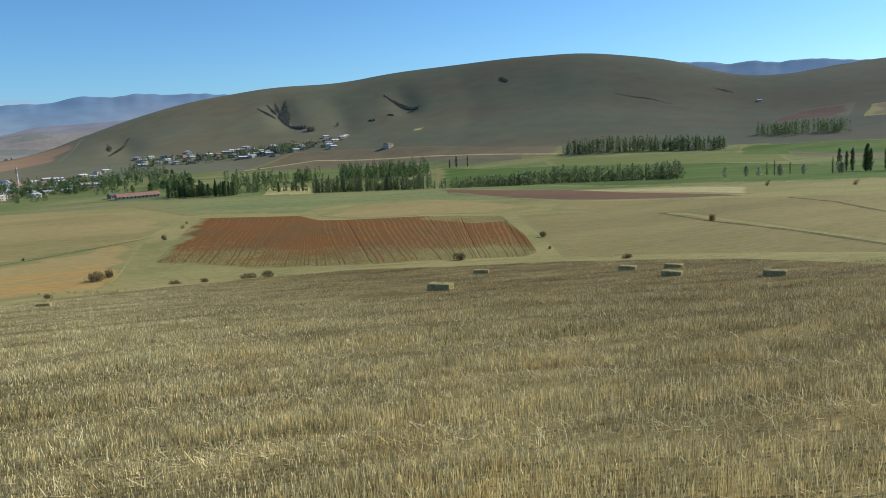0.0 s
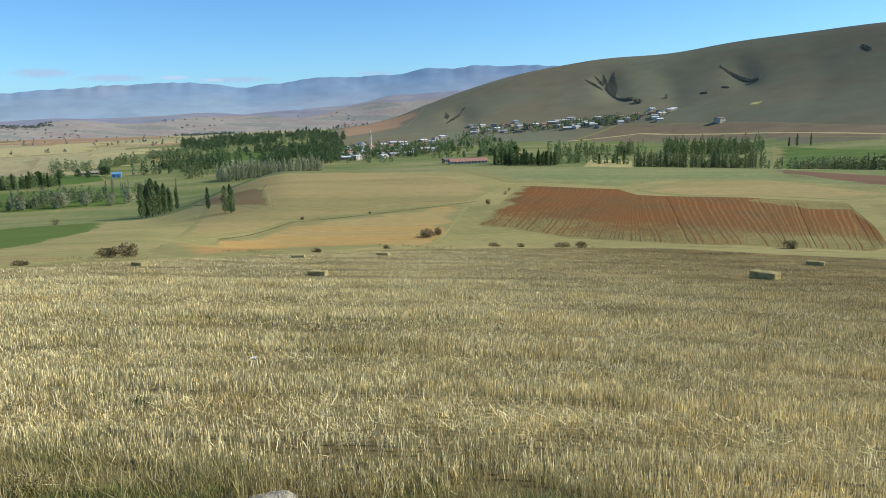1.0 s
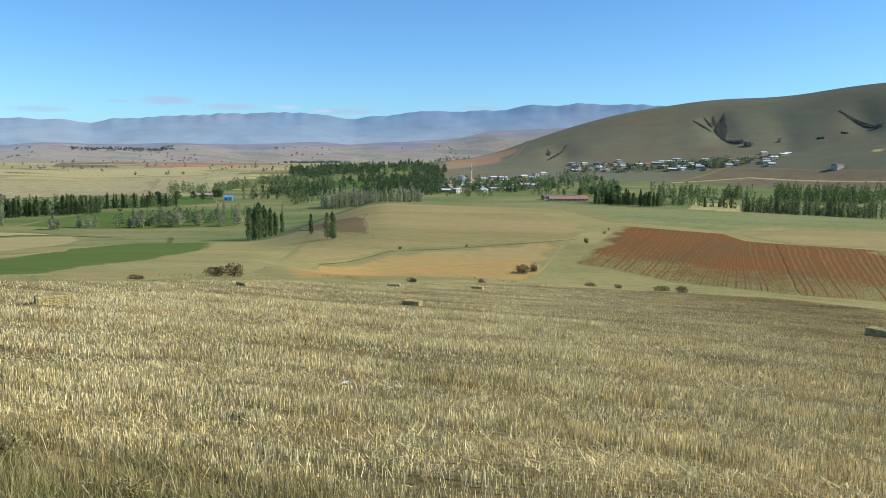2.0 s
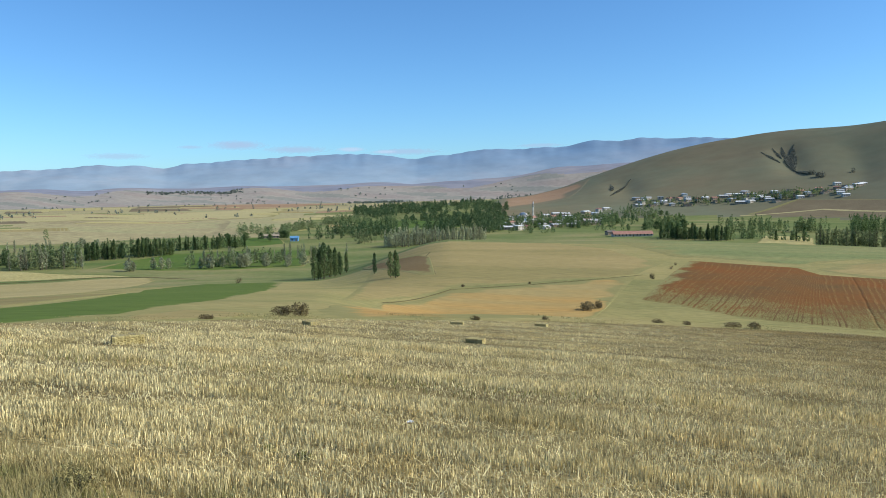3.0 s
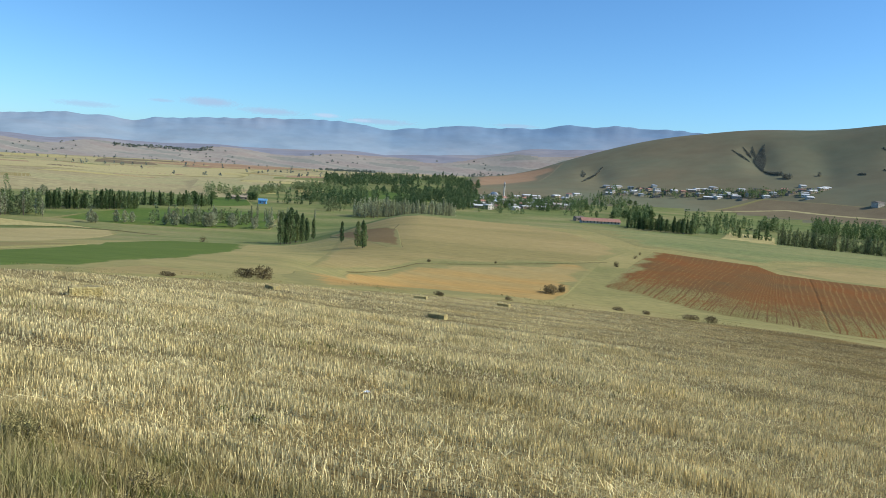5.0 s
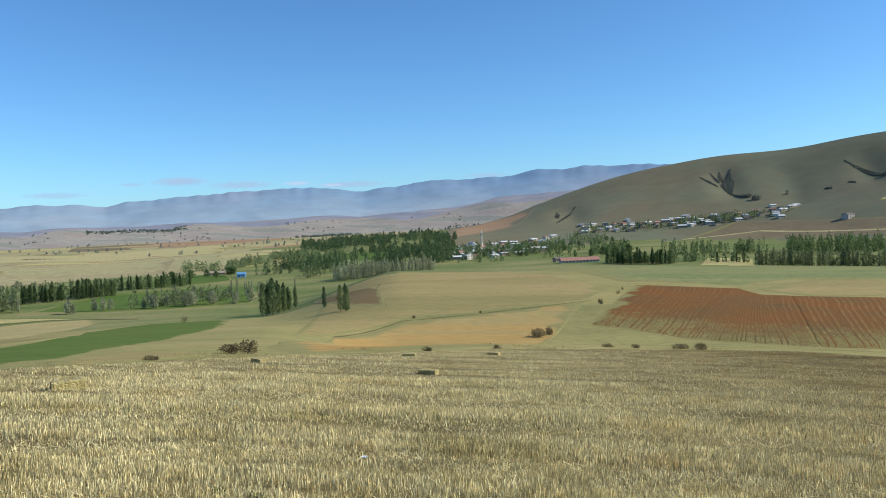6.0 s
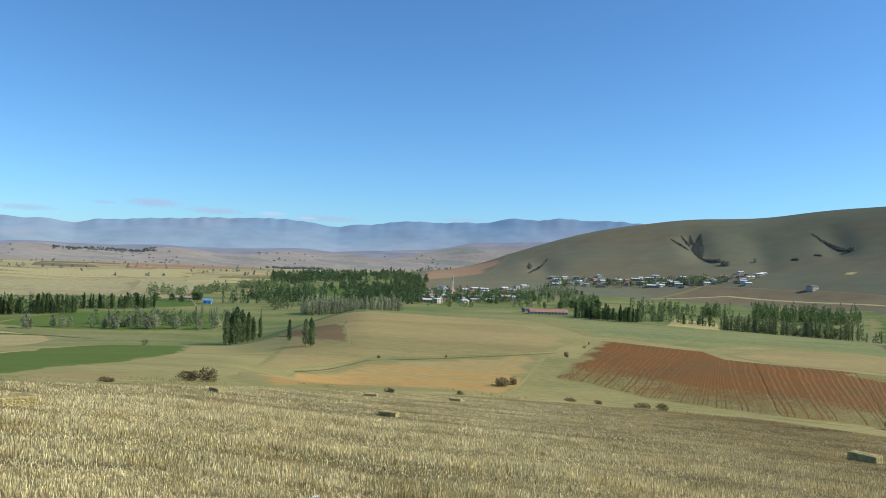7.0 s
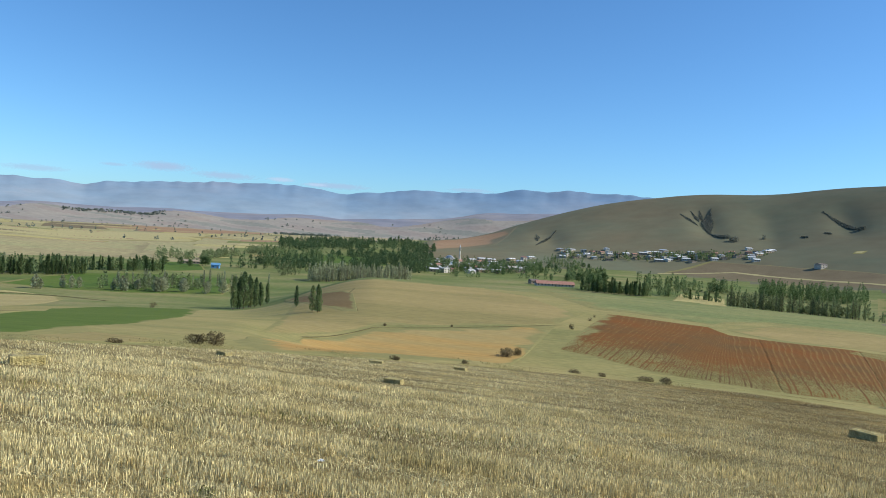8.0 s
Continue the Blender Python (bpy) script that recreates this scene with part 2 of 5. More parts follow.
# ---- ground ----
EYE_HEIGHT = 2.5


def smooth(a, b, v):
    s = np.clip((np.asarray(v, float) - a) / (b - a), 0, 1)
    return s * s * (3 - 2 * s)


def ripple(x, y, size, seed=0.0):
    """A cheap rolling wave field in -1..1, the same everywhere it is asked for."""
    u, v = x / size + seed, y / size - seed * 0.7
    return (np.sin(u * 1.7 + 1.3 * np.sin(v * 1.1 + seed)) + np.sin(v * 2.1 + 1.7 * np.sin(u * 0.9 - seed)) + np.sin((u + v) * 1.3 + seed * 2)) / 3


# the hill's skyline: bearing in degrees, height of the ridge over the eye in degrees
RIDGE_A = (-14, -6, 1, 5, 8.9, 11.4, 14.1, 17, 21.8, 25.9, 29.3, 34.2, 39.5, 42.7, 46.2, 48.4, 51, 53.4, 56, 58.9, 72, 95)
RIDGE_E = (-1.7, -1.4, -0.5, 1.0, 2.2, 2.8, 3.2, 3.6, 3.7, 4.33, 4.58, 4.95, 5.05, 4.65, 4.05, 3.2, 2.65, 2.65, 3.05, 3.3, 4.2, 4.5)


def height(x, y):
    """Height of the bare ground, for arrays of x and y."""
    x, y = np.asarray(x, float), np.asarray(y, float)
    r = np.hypot(x, y) + 1e-6
    a = np.degrees(np.arctan2(x, y))
    right = smooth(-17, -6, a) * (1 - smooth(95, 120, a))
    # stubble slope, then the flatter shoulder on one side and the long slope down to the valley on the other
    slope = (0.05 * x + 0.125 * y) / r
    edge = np.interp(a, (-60, -38, -10, 0, 15, 40, 60), (31, 31, 41, 47, 50, 49, 40))
    crest = 420.0
    near = -slope * np.minimum(r, edge)
    run = np.maximum(r - edge, 0)
    fall_r = 0.034 + 0.007 * smooth(8, 35, a)
    shoulder = near - 8.0 * smooth(-4, 62, run) - fall_r * np.minimum(run, crest - edge) - 0.10 * np.maximum(r - crest, 0)
    long_slope = near - np.maximum(slope, 0.114) * run
    z = long_slope * (1 - right) + shoulder * right
    floor = -50 + 13 * smooth(22, 46, a) * smooth(250, 500, r) + 0.5 * ripple(x, y, 90.0)
    k = 5.0
    d = np.clip((z - floor) / k, -40, 40)
    z = floor + k * np.log1p(np.exp(d))
    # the hill beyond the village
    top = sum(np.interp(a + d, RIDGE_A, RIDGE_E) for d in (-1.5, -1.0, -0.5, 0.0, 0.5, 1.0, 1.5)) / 7
    far = 2050 - 500 * smooth(8, -12, a) + 250 * smooth(50, 60, a)
    foot = 980 + 250 * smooth(35, 10, a) - 60 * smooth(46, 58, a)
    ridge = EYE_HEIGHT + far * np.tan(np.radians(top))
    s = np.clip((r - foot) / (far - foot), 0, 1.0)
    rise = 0.55 * s ** 1.25 + 0.45 * s * s * (3 - 2 * s)
    over = np.clip((r - far) / 900, 0, 1)
    mask = smooth(-14, -4, a) * (1 - smooth(100, 130, a))
    hill = (ridge - floor) * (rise - 0.75 * over * over) * mask
    fold = ripple(x, y, 330.0, 4.0) * 17 + ripple(x, y, 150.0, 2.0) * 6 + ripple(x, y, 60.0, 5.0) * 0.7
    z = z + np.maximum(hill, 0) + fold * mask * smooth(0.12, 0.4, s) * (1 - smooth(0.75, 0.97, s))
    for bearing, r0, r1, deep in ((17.6, 1590, 1850, 9), (26.3, 1560, 1800, 8), (6.4, 1540, 1780, 6), (21.5, 1450, 1800, 4), (31.0, 1300, 1900, 2)):
        z = z - deep * np.exp(-((a - bearing - 0.5 * np.sin(r / 110.0)) / 1.0) ** 2) * smooth(r0 - 60, r0 + 60, r) * (1 - smooth(r1 - 60, r1 + 60, r)) * (np.abs(a) < 90)  # ravine
    # low swells of the plain
    plain = (1 - mask) * smooth(600, 1500, r)
    z = z + plain * (3.0 * ripple(x, y, 330.0, 1.0) + 9 * smooth(-24, -34, a) * smooth(700, 1200, r) * (1 - smooth(1500, 2300, r)))
    # small bumps of the near ground
    z = z + 0.03 * ripple(x, y, 1.7) * (1 - smooth(30, 80, r)) + 0.35 * ripple(x, y, 35.0, 3.0) * smooth(40, 120, r) * (1 - smooth(500, 900, r))
    return z


def grid_faces(rows, cols):
    i = np.arange(rows - 1)[:, None] * cols + np.arange(cols - 1)[None, :]
    return np.stack([i, i + 1, i + cols + 1, i + cols], -1).reshape(-1, 4)


def fast_mesh(name, verts, quads, mat, smoothed=False):
    """A mesh from arrays, for sheets and scattered stuff."""
    me = bpy.data.meshes.new(name)
    verts, quads = np.asarray(verts, np.float32), np.asarray(quads, np.int32)
    me.vertices.add(len(verts))
    me.vertices.foreach_set("co", verts.ravel())
    n, k = quads.shape
    me.loops.add(n * k)
    me.loops.foreach_set("vertex_index", quads.ravel())
    me.polygons.add(n)
    me.polygons.foreach_set("loop_start", np.arange(n, dtype=np.int32) * k)
    me.update(calc_edges=True)
    me.validate()
    me.materials.append(mat)
    me.polygons.foreach_set("use_smooth", [smoothed] * n)
    return me


def polar(a, r):
    a = np.radians(a)
    return np.sin(a) * r, np.cos(a) * r


bearings = np.concatenate([np.arange(-180, -50, 4.0), np.arange(-50, 72, 0.25), np.arange(72, 181, 4.0)])
radii = np.concatenate([[0.02], np.arange(0.6, 16, 0.4), np.geomspace(16, 4780, 230)])
gr, ga = np.meshgrid(radii, bearings, indexing="ij")
gx, gy = polar(ga, gr)
ground = new("ground", fast_mesh("ground", np.stack([gx, gy, height(gx, gy)], -1).reshape(-1, 3), grid_faces(*gr.shape)[:, ::-1], M_GRASS, True))
fa, fr = (ga[:-1, :-1] + 0.6 * ripple(gx, gy, 60.0)[:-1, :-1]).ravel(), (gr[:-1, :-1] * (1 + 0.03 * ripple(gx, gy, 45.0)[:-1, :-1])).ravel()
fz = height(gx, gy)[:-1, :-1].ravel()
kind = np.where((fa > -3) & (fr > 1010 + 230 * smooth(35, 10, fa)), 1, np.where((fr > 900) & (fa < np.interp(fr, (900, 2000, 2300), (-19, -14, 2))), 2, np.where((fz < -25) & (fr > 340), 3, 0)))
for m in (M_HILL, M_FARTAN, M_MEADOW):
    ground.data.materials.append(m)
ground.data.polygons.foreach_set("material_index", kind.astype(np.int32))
tagged(ground, "rolling dry grassland falling to a wide valley", "ground", kind="structure")


def along(points, n):
    """n points along a bent line of (bearing, distance) corners, evenly by share of its corners, in x and y."""
    p = np.array([polar(a, r) for a, r in points])
    s = np.linspace(0, len(p) - 1, len(p))
    u = np.linspace(0, len(p) - 1, n)
    return np.stack([np.interp(u, s, p[:, 0]), np.interp(u, s, p[:, 1])], 1)


def field(name, near, far, mat, label, rows=40, cols=90, lift=None, furrows=0.0, wobble=0.010, fringe=0.07):
    """A field draped on the ground between a near and a far boundary; its edges wander a little."""
    a, b = along(near, cols), along(far, cols)
    t = np.linspace(0, 1, rows)[:, None, None]
    g = a[None] * (1 - t) + b[None] * t
    x, y = g[..., 0], g[..., 1]
    r = np.hypot(x, y)
    wob, wave = wobble * r, np.maximum(r * 0.06, 4.0)
    x, y = x + wob * ripple(x, y, wave, 1.0), y + wob * ripple(x, y, wave * 0.7, 4.0)
    i, j = np.arange(rows)[:, None], np.arange(cols)[None, :]
    inside = np.minimum(1, np.minimum(np.minimum(i, rows - 1 - i) / (rows * 0.05), np.minimum(j, cols - 1 - j) / (cols * 0.033)))
    up = 0.03 + 0.0003 * r if lift is None else lift
    z = height(x, y) + up * (inside * 1.6 - 0.6)
    if furrows:
        wander = 0.45 * ripple(x, y, 31.0, 3.0) + 0.12 * ripple(x, y, 9.0)
        across = np.linspace(0, cols / 9.0, cols)[None, :] + 1.2 * wander
        share = np.linspace(0, 1, cols)[None, :] + 0.0012 * ripple(x, y, 5.0, 2.0)
        deep = sum(np.exp(-((share - c) / 0.0018) ** 2) for c in (0.455, 0.62, 0.70, 0.83, 0.91))
        deepness = np.random.default_rng(4).uniform(0.25, 1.3, 400)[np.clip(np.round(across).astype(int), 0, 399)]
        ridge = np.sin(across * 2 * np.pi) * deepness
        clod = 0.6 * np.random.default_rng(8).uniform(-1, 1, x.shape) + 1.1 * ripple(x, y, 0.55, 3.0) * ripple(x, y, 2.6, 7.0)
        z = z + inside * furrows * ((0.3 + 0.7 * smooth(0.1, 0.5, share)) * ridge * (0.55 + 0.45 * ripple(x, y, 5.0, 5.0)) + 1.7 * clod) - 0.10 * deep * inside
    ob = new(name, fast_mesh(name, np.stack([x, y, z], -1).reshape(-1, 3), grid_faces(rows, cols), mat, True))
    if furrows:
        # dry clods on the ridges, grass creeping in between and from the near edge
        g = np.random.default_rng(3)
        s = (j / (cols - 1.0) + 0 * i)
        depth = i / (rows - 1.0) + 0 * j
        fleck = g.uniform(0, 1, x.shape)
        worn = 0.5 + 0.5 * ripple(x, y, 16.0, 8.0)
        kind = np.where((ridge > 0.45) & (fleck < 0.25 + 0.6 * smooth(0.25, 0.7, s) * (0.5 + 0.5 * worn)), 1, 0)
        grassy = smooth(0.30, 0.0, depth + 0.09 * ripple(x, y, 7.0, 2.0) + 0.04 * ripple(x, y, 2.0, 5.0)) + 0.45 * smooth(0.4, 0.8, s) * worn * smooth(0.7, 0.1, depth)
        kind = np.where((ridge > -0.7) & (fleck < 0.8 * grassy), 2, kind)
        kind = np.where((s > 0.62 + 0.03 * ripple(x, y, 6.0, 1.0)) & (depth > 0.72 + 0.05 * ripple(x, y, 5.0, 2.0)) & (fleck < 0.85), 2, kind)
        for m in (M_CLOD, M_FURROWGRASS):
            ob.data.materials.append(m)
        ob.data.polygons.foreach_set("material_index", kind[:-1, :-1].ravel().astype(np.int32))
    # how near each point lies to the rim, for the grass that creeps in
    e = np.minimum(np.minimum(i, rows - 1 - i) / (rows - 1.0), np.minimum(j, cols - 1 - j) / (cols - 1.0))
    rim = ob.data.attributes.new("edge", "FLOAT", "POINT")
    rim.data.foreach_set("value", smooth(fringe, 0.0, e + 0.25 * fringe * ripple(x, y, 0.03 * float(np.mean(r)) + 2.0, 2.0)).astype(np.float32).ravel())
    return tagged(ob, label, "field", kind="structure")


field("ploughed_field", ((7.5, 134.0), (14.6, 117.0), (21.7, 115.0), (29.5, 112.0), (35.0, 112), (35.8, 118.0)), ((10.3, 254.0), (18.8, 244.0), (20.3, 219.0), (27.0, 214.0), (33.7, 206.0), (35.3, 138.0)), M_PLOUGH, "red-brown ploughed field with long furrows", rows=220, cols=900, lift=0.15, furrows=0.013, wobble=0.016, fringe=0.05)
field("bare_field", ((-14.8, 41.5), (-7.6, 44.4), (0.9, 50.4), (3.6, 100), (5.4, 122)), ((-17.2, 49.4), (-11.9, 107.0), (-6.3, 142.0), (0.9, 162.0), (7.9, 185.0)), M_ORANGE, "bare orange-tan field on the slope", rows=150, cols=320, fringe=0.17)
field("harvested_field", ((-15.0, 82), (-11.9, 108.3), (-6.3, 143.7), (0.9, 163.9), (7.9, 187.2)), ((-12.5, 400), (-8, 400), (-3.7, 385), (0.9, 380), (5, 330), (9.6, 225)), M_TAN, "dull tan harvested field on the shoulder", rows=150, cols=320, fringe=0.07)
field("pale_field", ((19.5, 237.0), (23.2, 209.0), (27.9, 217.0), (33.9, 212.0)), ((22.9, 288.0), (28.0, 296.0), (31.8, 276.0), (36.4, 228.0)), M_TAN, "pale straw-coloured strip of field", rows=150, cols=320, fringe=0.16)
field("harvested_field", ((37.6, 104), (48.1, 104), (59.2, 104), (68.0, 104)), ((34.1, 207.0), (42.2, 209.0), (46.2, 186.0), (59.1, 119.0), (68.0, 94)), M_DULLTAN, "wide tan harvested field with wheel marks", rows=150, cols=320, fringe=0.06)
field("harvested_field", ((36.4, 220.0), (46.2, 189.0), (59.1, 122.0), (68.0, 97)), ((37.3, 250.0), (48.1, 239.0), (59.0, 243.0), (68.0, 245)), M_DULLTAN, "tan and olive harvested field above the track", rows=150, cols=320, fringe=0.08)
field("ploughed_strip", ((29.0, 340.0), (38.1, 253.0), (50.7, 249.0)), ((28.6, 400), (38.1, 340), (50.0, 255)), M_DARKRED, "narrow strip of dark red ploughed earth", rows=150, cols=320, fringe=0.08)
field("pale_field", ((38.1, 331.0), (46.2, 286.0), (51.1, 255.0)), ((40.6, 324.0), (46.2, 327.0), (51.1, 317.0)), M_PALE, "thin pale strip of dry field", rows=150, cols=320, fringe=0.12)
field("crop_field", ((-48.0, 27), (-38.7, 31.8), (-30.8, 40.7), (-24.3, 69.2), (-20.2, 128.0)), ((-48.0, 35), (-38.7, 63.6), (-31.5, 105.0), (-29.3, 150.0), (-28.0, 290.0), (-24.5, 372.0), (-18.4, 331.0)), M_DEEP, "dark green crop field below the slope", rows=150, cols=320, fringe=0.05)
field("bare_field", ((-48.0, 152), (-38.7, 218.0), (-31.8, 316.0), (-27.4, 447.0)), ((-48.0, 506), (-38.6, 501.0), (-32.5, 494.0), (-27.7, 471.0)), M_BEIGE, "smooth beige bare field in the valley")
field("pale_field", ((-48.0, 518), (-38.6, 515.0), (-33.6, 512.0), (-28.5, 480.0)), ((-48.0, 668), (-38.6, 612.0), (-35.3, 573.0), (-30.0, 500.0)), M_YELLOW, "yellow stubble field in the valley")
field("bare_field", ((-48.0, 48), (-38.7, 67), (-33.5, 98), (-29.4, 132)), ((-48.0, 112), (-38.6, 142), (-33.6, 165), (-29.4, 158)), M_DULLTAN, "worn olive-tan patch inside the green field", lift=0.16, fringe=0.2)
field("bare_field", ((-31.0, 32.8), (-24.3, 37.2), (-21.5, 41)), ((-31.0, 38), (-25.5, 50), (-21.0, 43)), M_TAN, "tan strip of bare soil by the stubble", rows=150, cols=320, fringe=0.2)
field("bare_field", ((-13.2, 345), (-11.5, 215), (-9.0, 176), (-7.4, 176)), ((-13.2, 400), (-11.5, 330), (-9.0, 300), (-8.0, 262)), M_RUST, "rust-brown earth slope behind the poplars", lift=0.16, fringe=0.25)
field("crop_field", ((-32.5, 573.0), (-24.2, 511.0), (-16.9, 520.0)), ((-26.9, 680.0), (-22.2, 695.0), (-16.0, 677.0)), M_GREEN, "fresh green meadow between poplar rows")
field("crop_field", ((-26.5, 732.0), (-21.0, 734.0), (-18.5, 754.0)), ((-24.2, 829.0), (-21.0, 877.0), (-19.1, 867.0)), M_GREEN, "fresh green meadow beyond a poplar row")
field("crop_field", ((28.4, 672.0), (38.1, 363.0), (50.0, 344.0), (59.0, 355.0), (68.0, 361)), ((28.1, 1038.0), (38.2, 809.0), (50.0, 705.0), (58.9, 633.0), (68.0, 594)), M_GREEN, "bright green irrigated field in the valley")
field("crop_field", ((36.5, 850.0), (46.2, 705.0), (54.3, 695.0)), ((36.1, 1000.0), (46.2, 872.0), (52.9, 930.0)), M_LIME, "yellow-green crop field in the valley")
field("crop_field", ((49.6, 840.0), (58.9, 812.0), (68.0, 798)), ((50.0, 1034.0), (58.9, 1036.0), (68.0, 1037)), M_GREEN, "green field under the far tree row")
field("bare_field", ((53.6, 831.0), (58.9, 726.0), (68.0, 631)), ((53.2, 899.0), (58.9, 833.0), (68.0, 777)), M_BROWN, "dark brown strip between green fields")
field("pale_field", ((15.6, 732.0), (17.9, 397.0), (19.8, 404.0)), ((16.2, 829.0), (18.0, 836.0), (19.6, 815.0)), M_YELLOW, "small yellow field among poplars")
field("plain_field", ((-48.0, 893), (-38.5, 886.0), (-31.7, 876.0), (-23.4, 928.0)), ((-48.0, 1259), (-38.4, 1270.0), (-31.7, 1285.0), (-22.5, 1453.0)), M_FARTAN, "brown dry field on the plain")
field("plain_field", ((-48.0, 1313), (-38.4, 1353.0), (-28.0, 1440.0), (-19.3, 1567.0)), ((-48.0, 2584), (-38.4, 2388.0), (-28.0, 1963.0), (-17.6, 2336.0)), M_PALE, "pale dry field on the plain")
field("plain_field", ((-24.1, 2215.0), (-17.6, 2336.0), (-14.3, 2588.0)), ((-23.3, 2950), (-19.3, 2950), (-14.3, 2950)), M_FARRED, "reddish field far out on the plain")
field("plain_field", ((-17.6, 1736.0), (-11.8, 2516.0)), ((-17.6, 2506), (-10.9, 2950)), M_FARTAN, "beige field far out on the plain")
field("bare_field", ((-3.6, 1420.0), (-1.0, 1500.0), (2.6, 1640.0)), ((-2.4, 1850), (0.9, 1950), (4.2, 1948)), M_FARRED, "reddish bare slope at the end of the hill", fringe=0.3)
field("bare_field", ((14.4, 1273.0), (21.4, 1193.0), (28.1, 1114.0), (38.2, 1012.0)), ((18.2, 1372.0), (22.3, 1330.0), (28.2, 1228.0), (38.2, 1095.0)), M_BROWN, "brown fields under the upper village")


field("grass_field", ((9.9, 262), (12.2, 262), (18.8, 250), (22.5, 296), (28.0, 303), (31.8, 283), (36.6, 262)), ((5.2, 408), (12, 414), (18, 415), (23, 412), (28, 395), (31, 350), (36.6, 268)), M_OLIVE, "olive-green grass above the ploughed field", rows=150, cols=320, fringe=0.12)


def strip(name, points, width, mat, label, n=70):
    """A narrow bank, path or track that follows the ground."""
    p = along(points, n)
    d = np.gradient(p, axis=0)
    d /= np.linalg.norm(d, axis=1)[:, None]
    side = np.stack([-d[:, 1], d[:, 0]], 1)
    cols = np.array([-1.0, -0.6, 0.0, 0.6, 1.0])
    w = width / 2 * (1 + 0.35 * ripple(p[:, 0], p[:, 1], 4.0))
    g = p[:, None] + side[:, None] * (cols[None, :] * w[:, None])[..., None]
    x, y = g[..., 0], g[..., 1]
    z = height(x, y) + (0.04 + 0.0003 * np.hypot(x, y)) * (1.25 - 0.45 * np.abs(cols[None, :]) ** 3)
    ob = new(name, fast_mesh(name, np.stack([x, y, z], -1).reshape(-1, 3), grid_faces(n, 5), mat, True))
    return tagged(ob, label, "track", kind="structure")


strip("field_bank", ((45.0, 192), (48.4, 162), (53.7, 138), (59.1, 118), (64, 106)), 1.7, M_BANK, "overgrown bank between two harvested fields")
strip("field_bank", ((53.5, 232), (56.4, 211), (59.1, 180), (68.0, 126)), 1.6, M_BANK, "thin grassy bank across the far field")
strip("dirt_road", ((14.5, 1253.0), (19.7, 1268.0), (28.1, 1153.0), (38.2, 1034.0)), 9, M_PALE, "pale dirt road under the upper village")
strip("gully_path", ((-7.8, 301), (-8.2, 268), (-8.3, 229), (-7.6, 195), (-7.5, 180)), 0.5, M_BANK, "dark eroded gully winding down the slope")
strip("field_bank", ((-48, 520), (-38.5, 508), (-31, 500), (-27.5, 470), (-25, 440)), 2, M_BANK, "dark grassy ditch between valley fields")
strip("field_bank", ((28.5, 540), (38.1, 415), (46, 385), (52, 372)), 5, M_BANK, "dark ditch along the row of young poplars")
field("hillside_field", ((51.9, 1278.0), (54.2, 1285.0), (57.2, 1317.0)), ((52.4, 1330.0), (54.5, 1480.0), (57.6, 1532.0)), M_HILLRED, "dark red ploughed patch on the hillside", fringe=0.2)
field("hillside_field", ((57.8, 1300.0), (61, 1320.0), (67, 1340.0)), ((58.2, 1500.0), (61, 1530.0), (67, 1560.0)), M_BROWN, "brown bare field on the hillside", fringe=0.2)
field("quarry", ((26.9, 1375.0), (27.5, 1372.0)), ((27.1, 1400.0), (27.8, 1402.0)), M_PALE, "pale bare scar on the hillside", rows=24, cols=30, fringe=0.4, wobble=0.0)
field("plain_field", ((-24, 1000), (-17, 1100)), ((-22, 1400), (-16, 1500)), M_FARTAN, "tan field beside the poplar wood")
field("plain_field", ((-33, 1300), (-26, 1350)), ((-32, 1350), (-25, 1420)), M_YELLOW, "narrow yellow strip on the plain")
field("plain_field", ((-36, 1900), (-31, 1800)), ((-35.5, 2200), (-31.5, 2100)), M_PALE, "pale dry strip on the plain")
field("plain_field", ((-21, 2050), (-15, 1950)), ((-21, 2110), (-15, 2030)), M_PALE, "long pale strip on the plain")

plain_rng = random.Random(21)
for k in range(44):
    b, r = plain_rng.uniform(-40, -13), plain_rng.uniform(980, 2700)
    half, deep = plain_rng.uniform(1.0, 3.2), r * plain_rng.uniform(0.03, 0.09)
    skew = plain_rng.uniform(-0.06, 0.06) * r
    mat, tone = plain_rng.choice(((M_PALE, "pale straw-coloured"), (M_YELLOW, "yellow"), (M_TAN, "tan"), (M_MEADOW, "dull green"), (M_BROWN, "brown"), (M_FARRED, "reddish")))
    field("plain_field", ((b - half, r), (b + half, r + skew)), ((b - half * 0.9, r + deep), (b + half * 0.95, r + skew + deep)), mat, tone + " strip field on the open plain", rows=14, cols=30)

strip("field_bank", ((-11.5, 106), (-6.3, 141.5), (0.9, 161.5), (7.9, 185)), 0.3, M_BANK, "thin grassy balk along the bare field")
field("plain_field", ((-24.0, 2660), (-19.8, 2413)), ((-24.0, 3000), (-20.0, 2800)), M_FARRED, "red field on the plain", rows=14, cols=30)
field("plain_field", ((-29.3, 2300), (-25.0, 2218)), ((-29.0, 2600), (-25.5, 2500)), M_BROWN, "brown mound on the plain", rows=14, cols=30)
field("greenhouse_strip", ((-19.9, 2850), (-15.6, 2850)), ((-19.9, 2880), (-15.6, 2880)), M_PLASTER, "long white strip of greenhouses far on the plain", rows=6, cols=30)

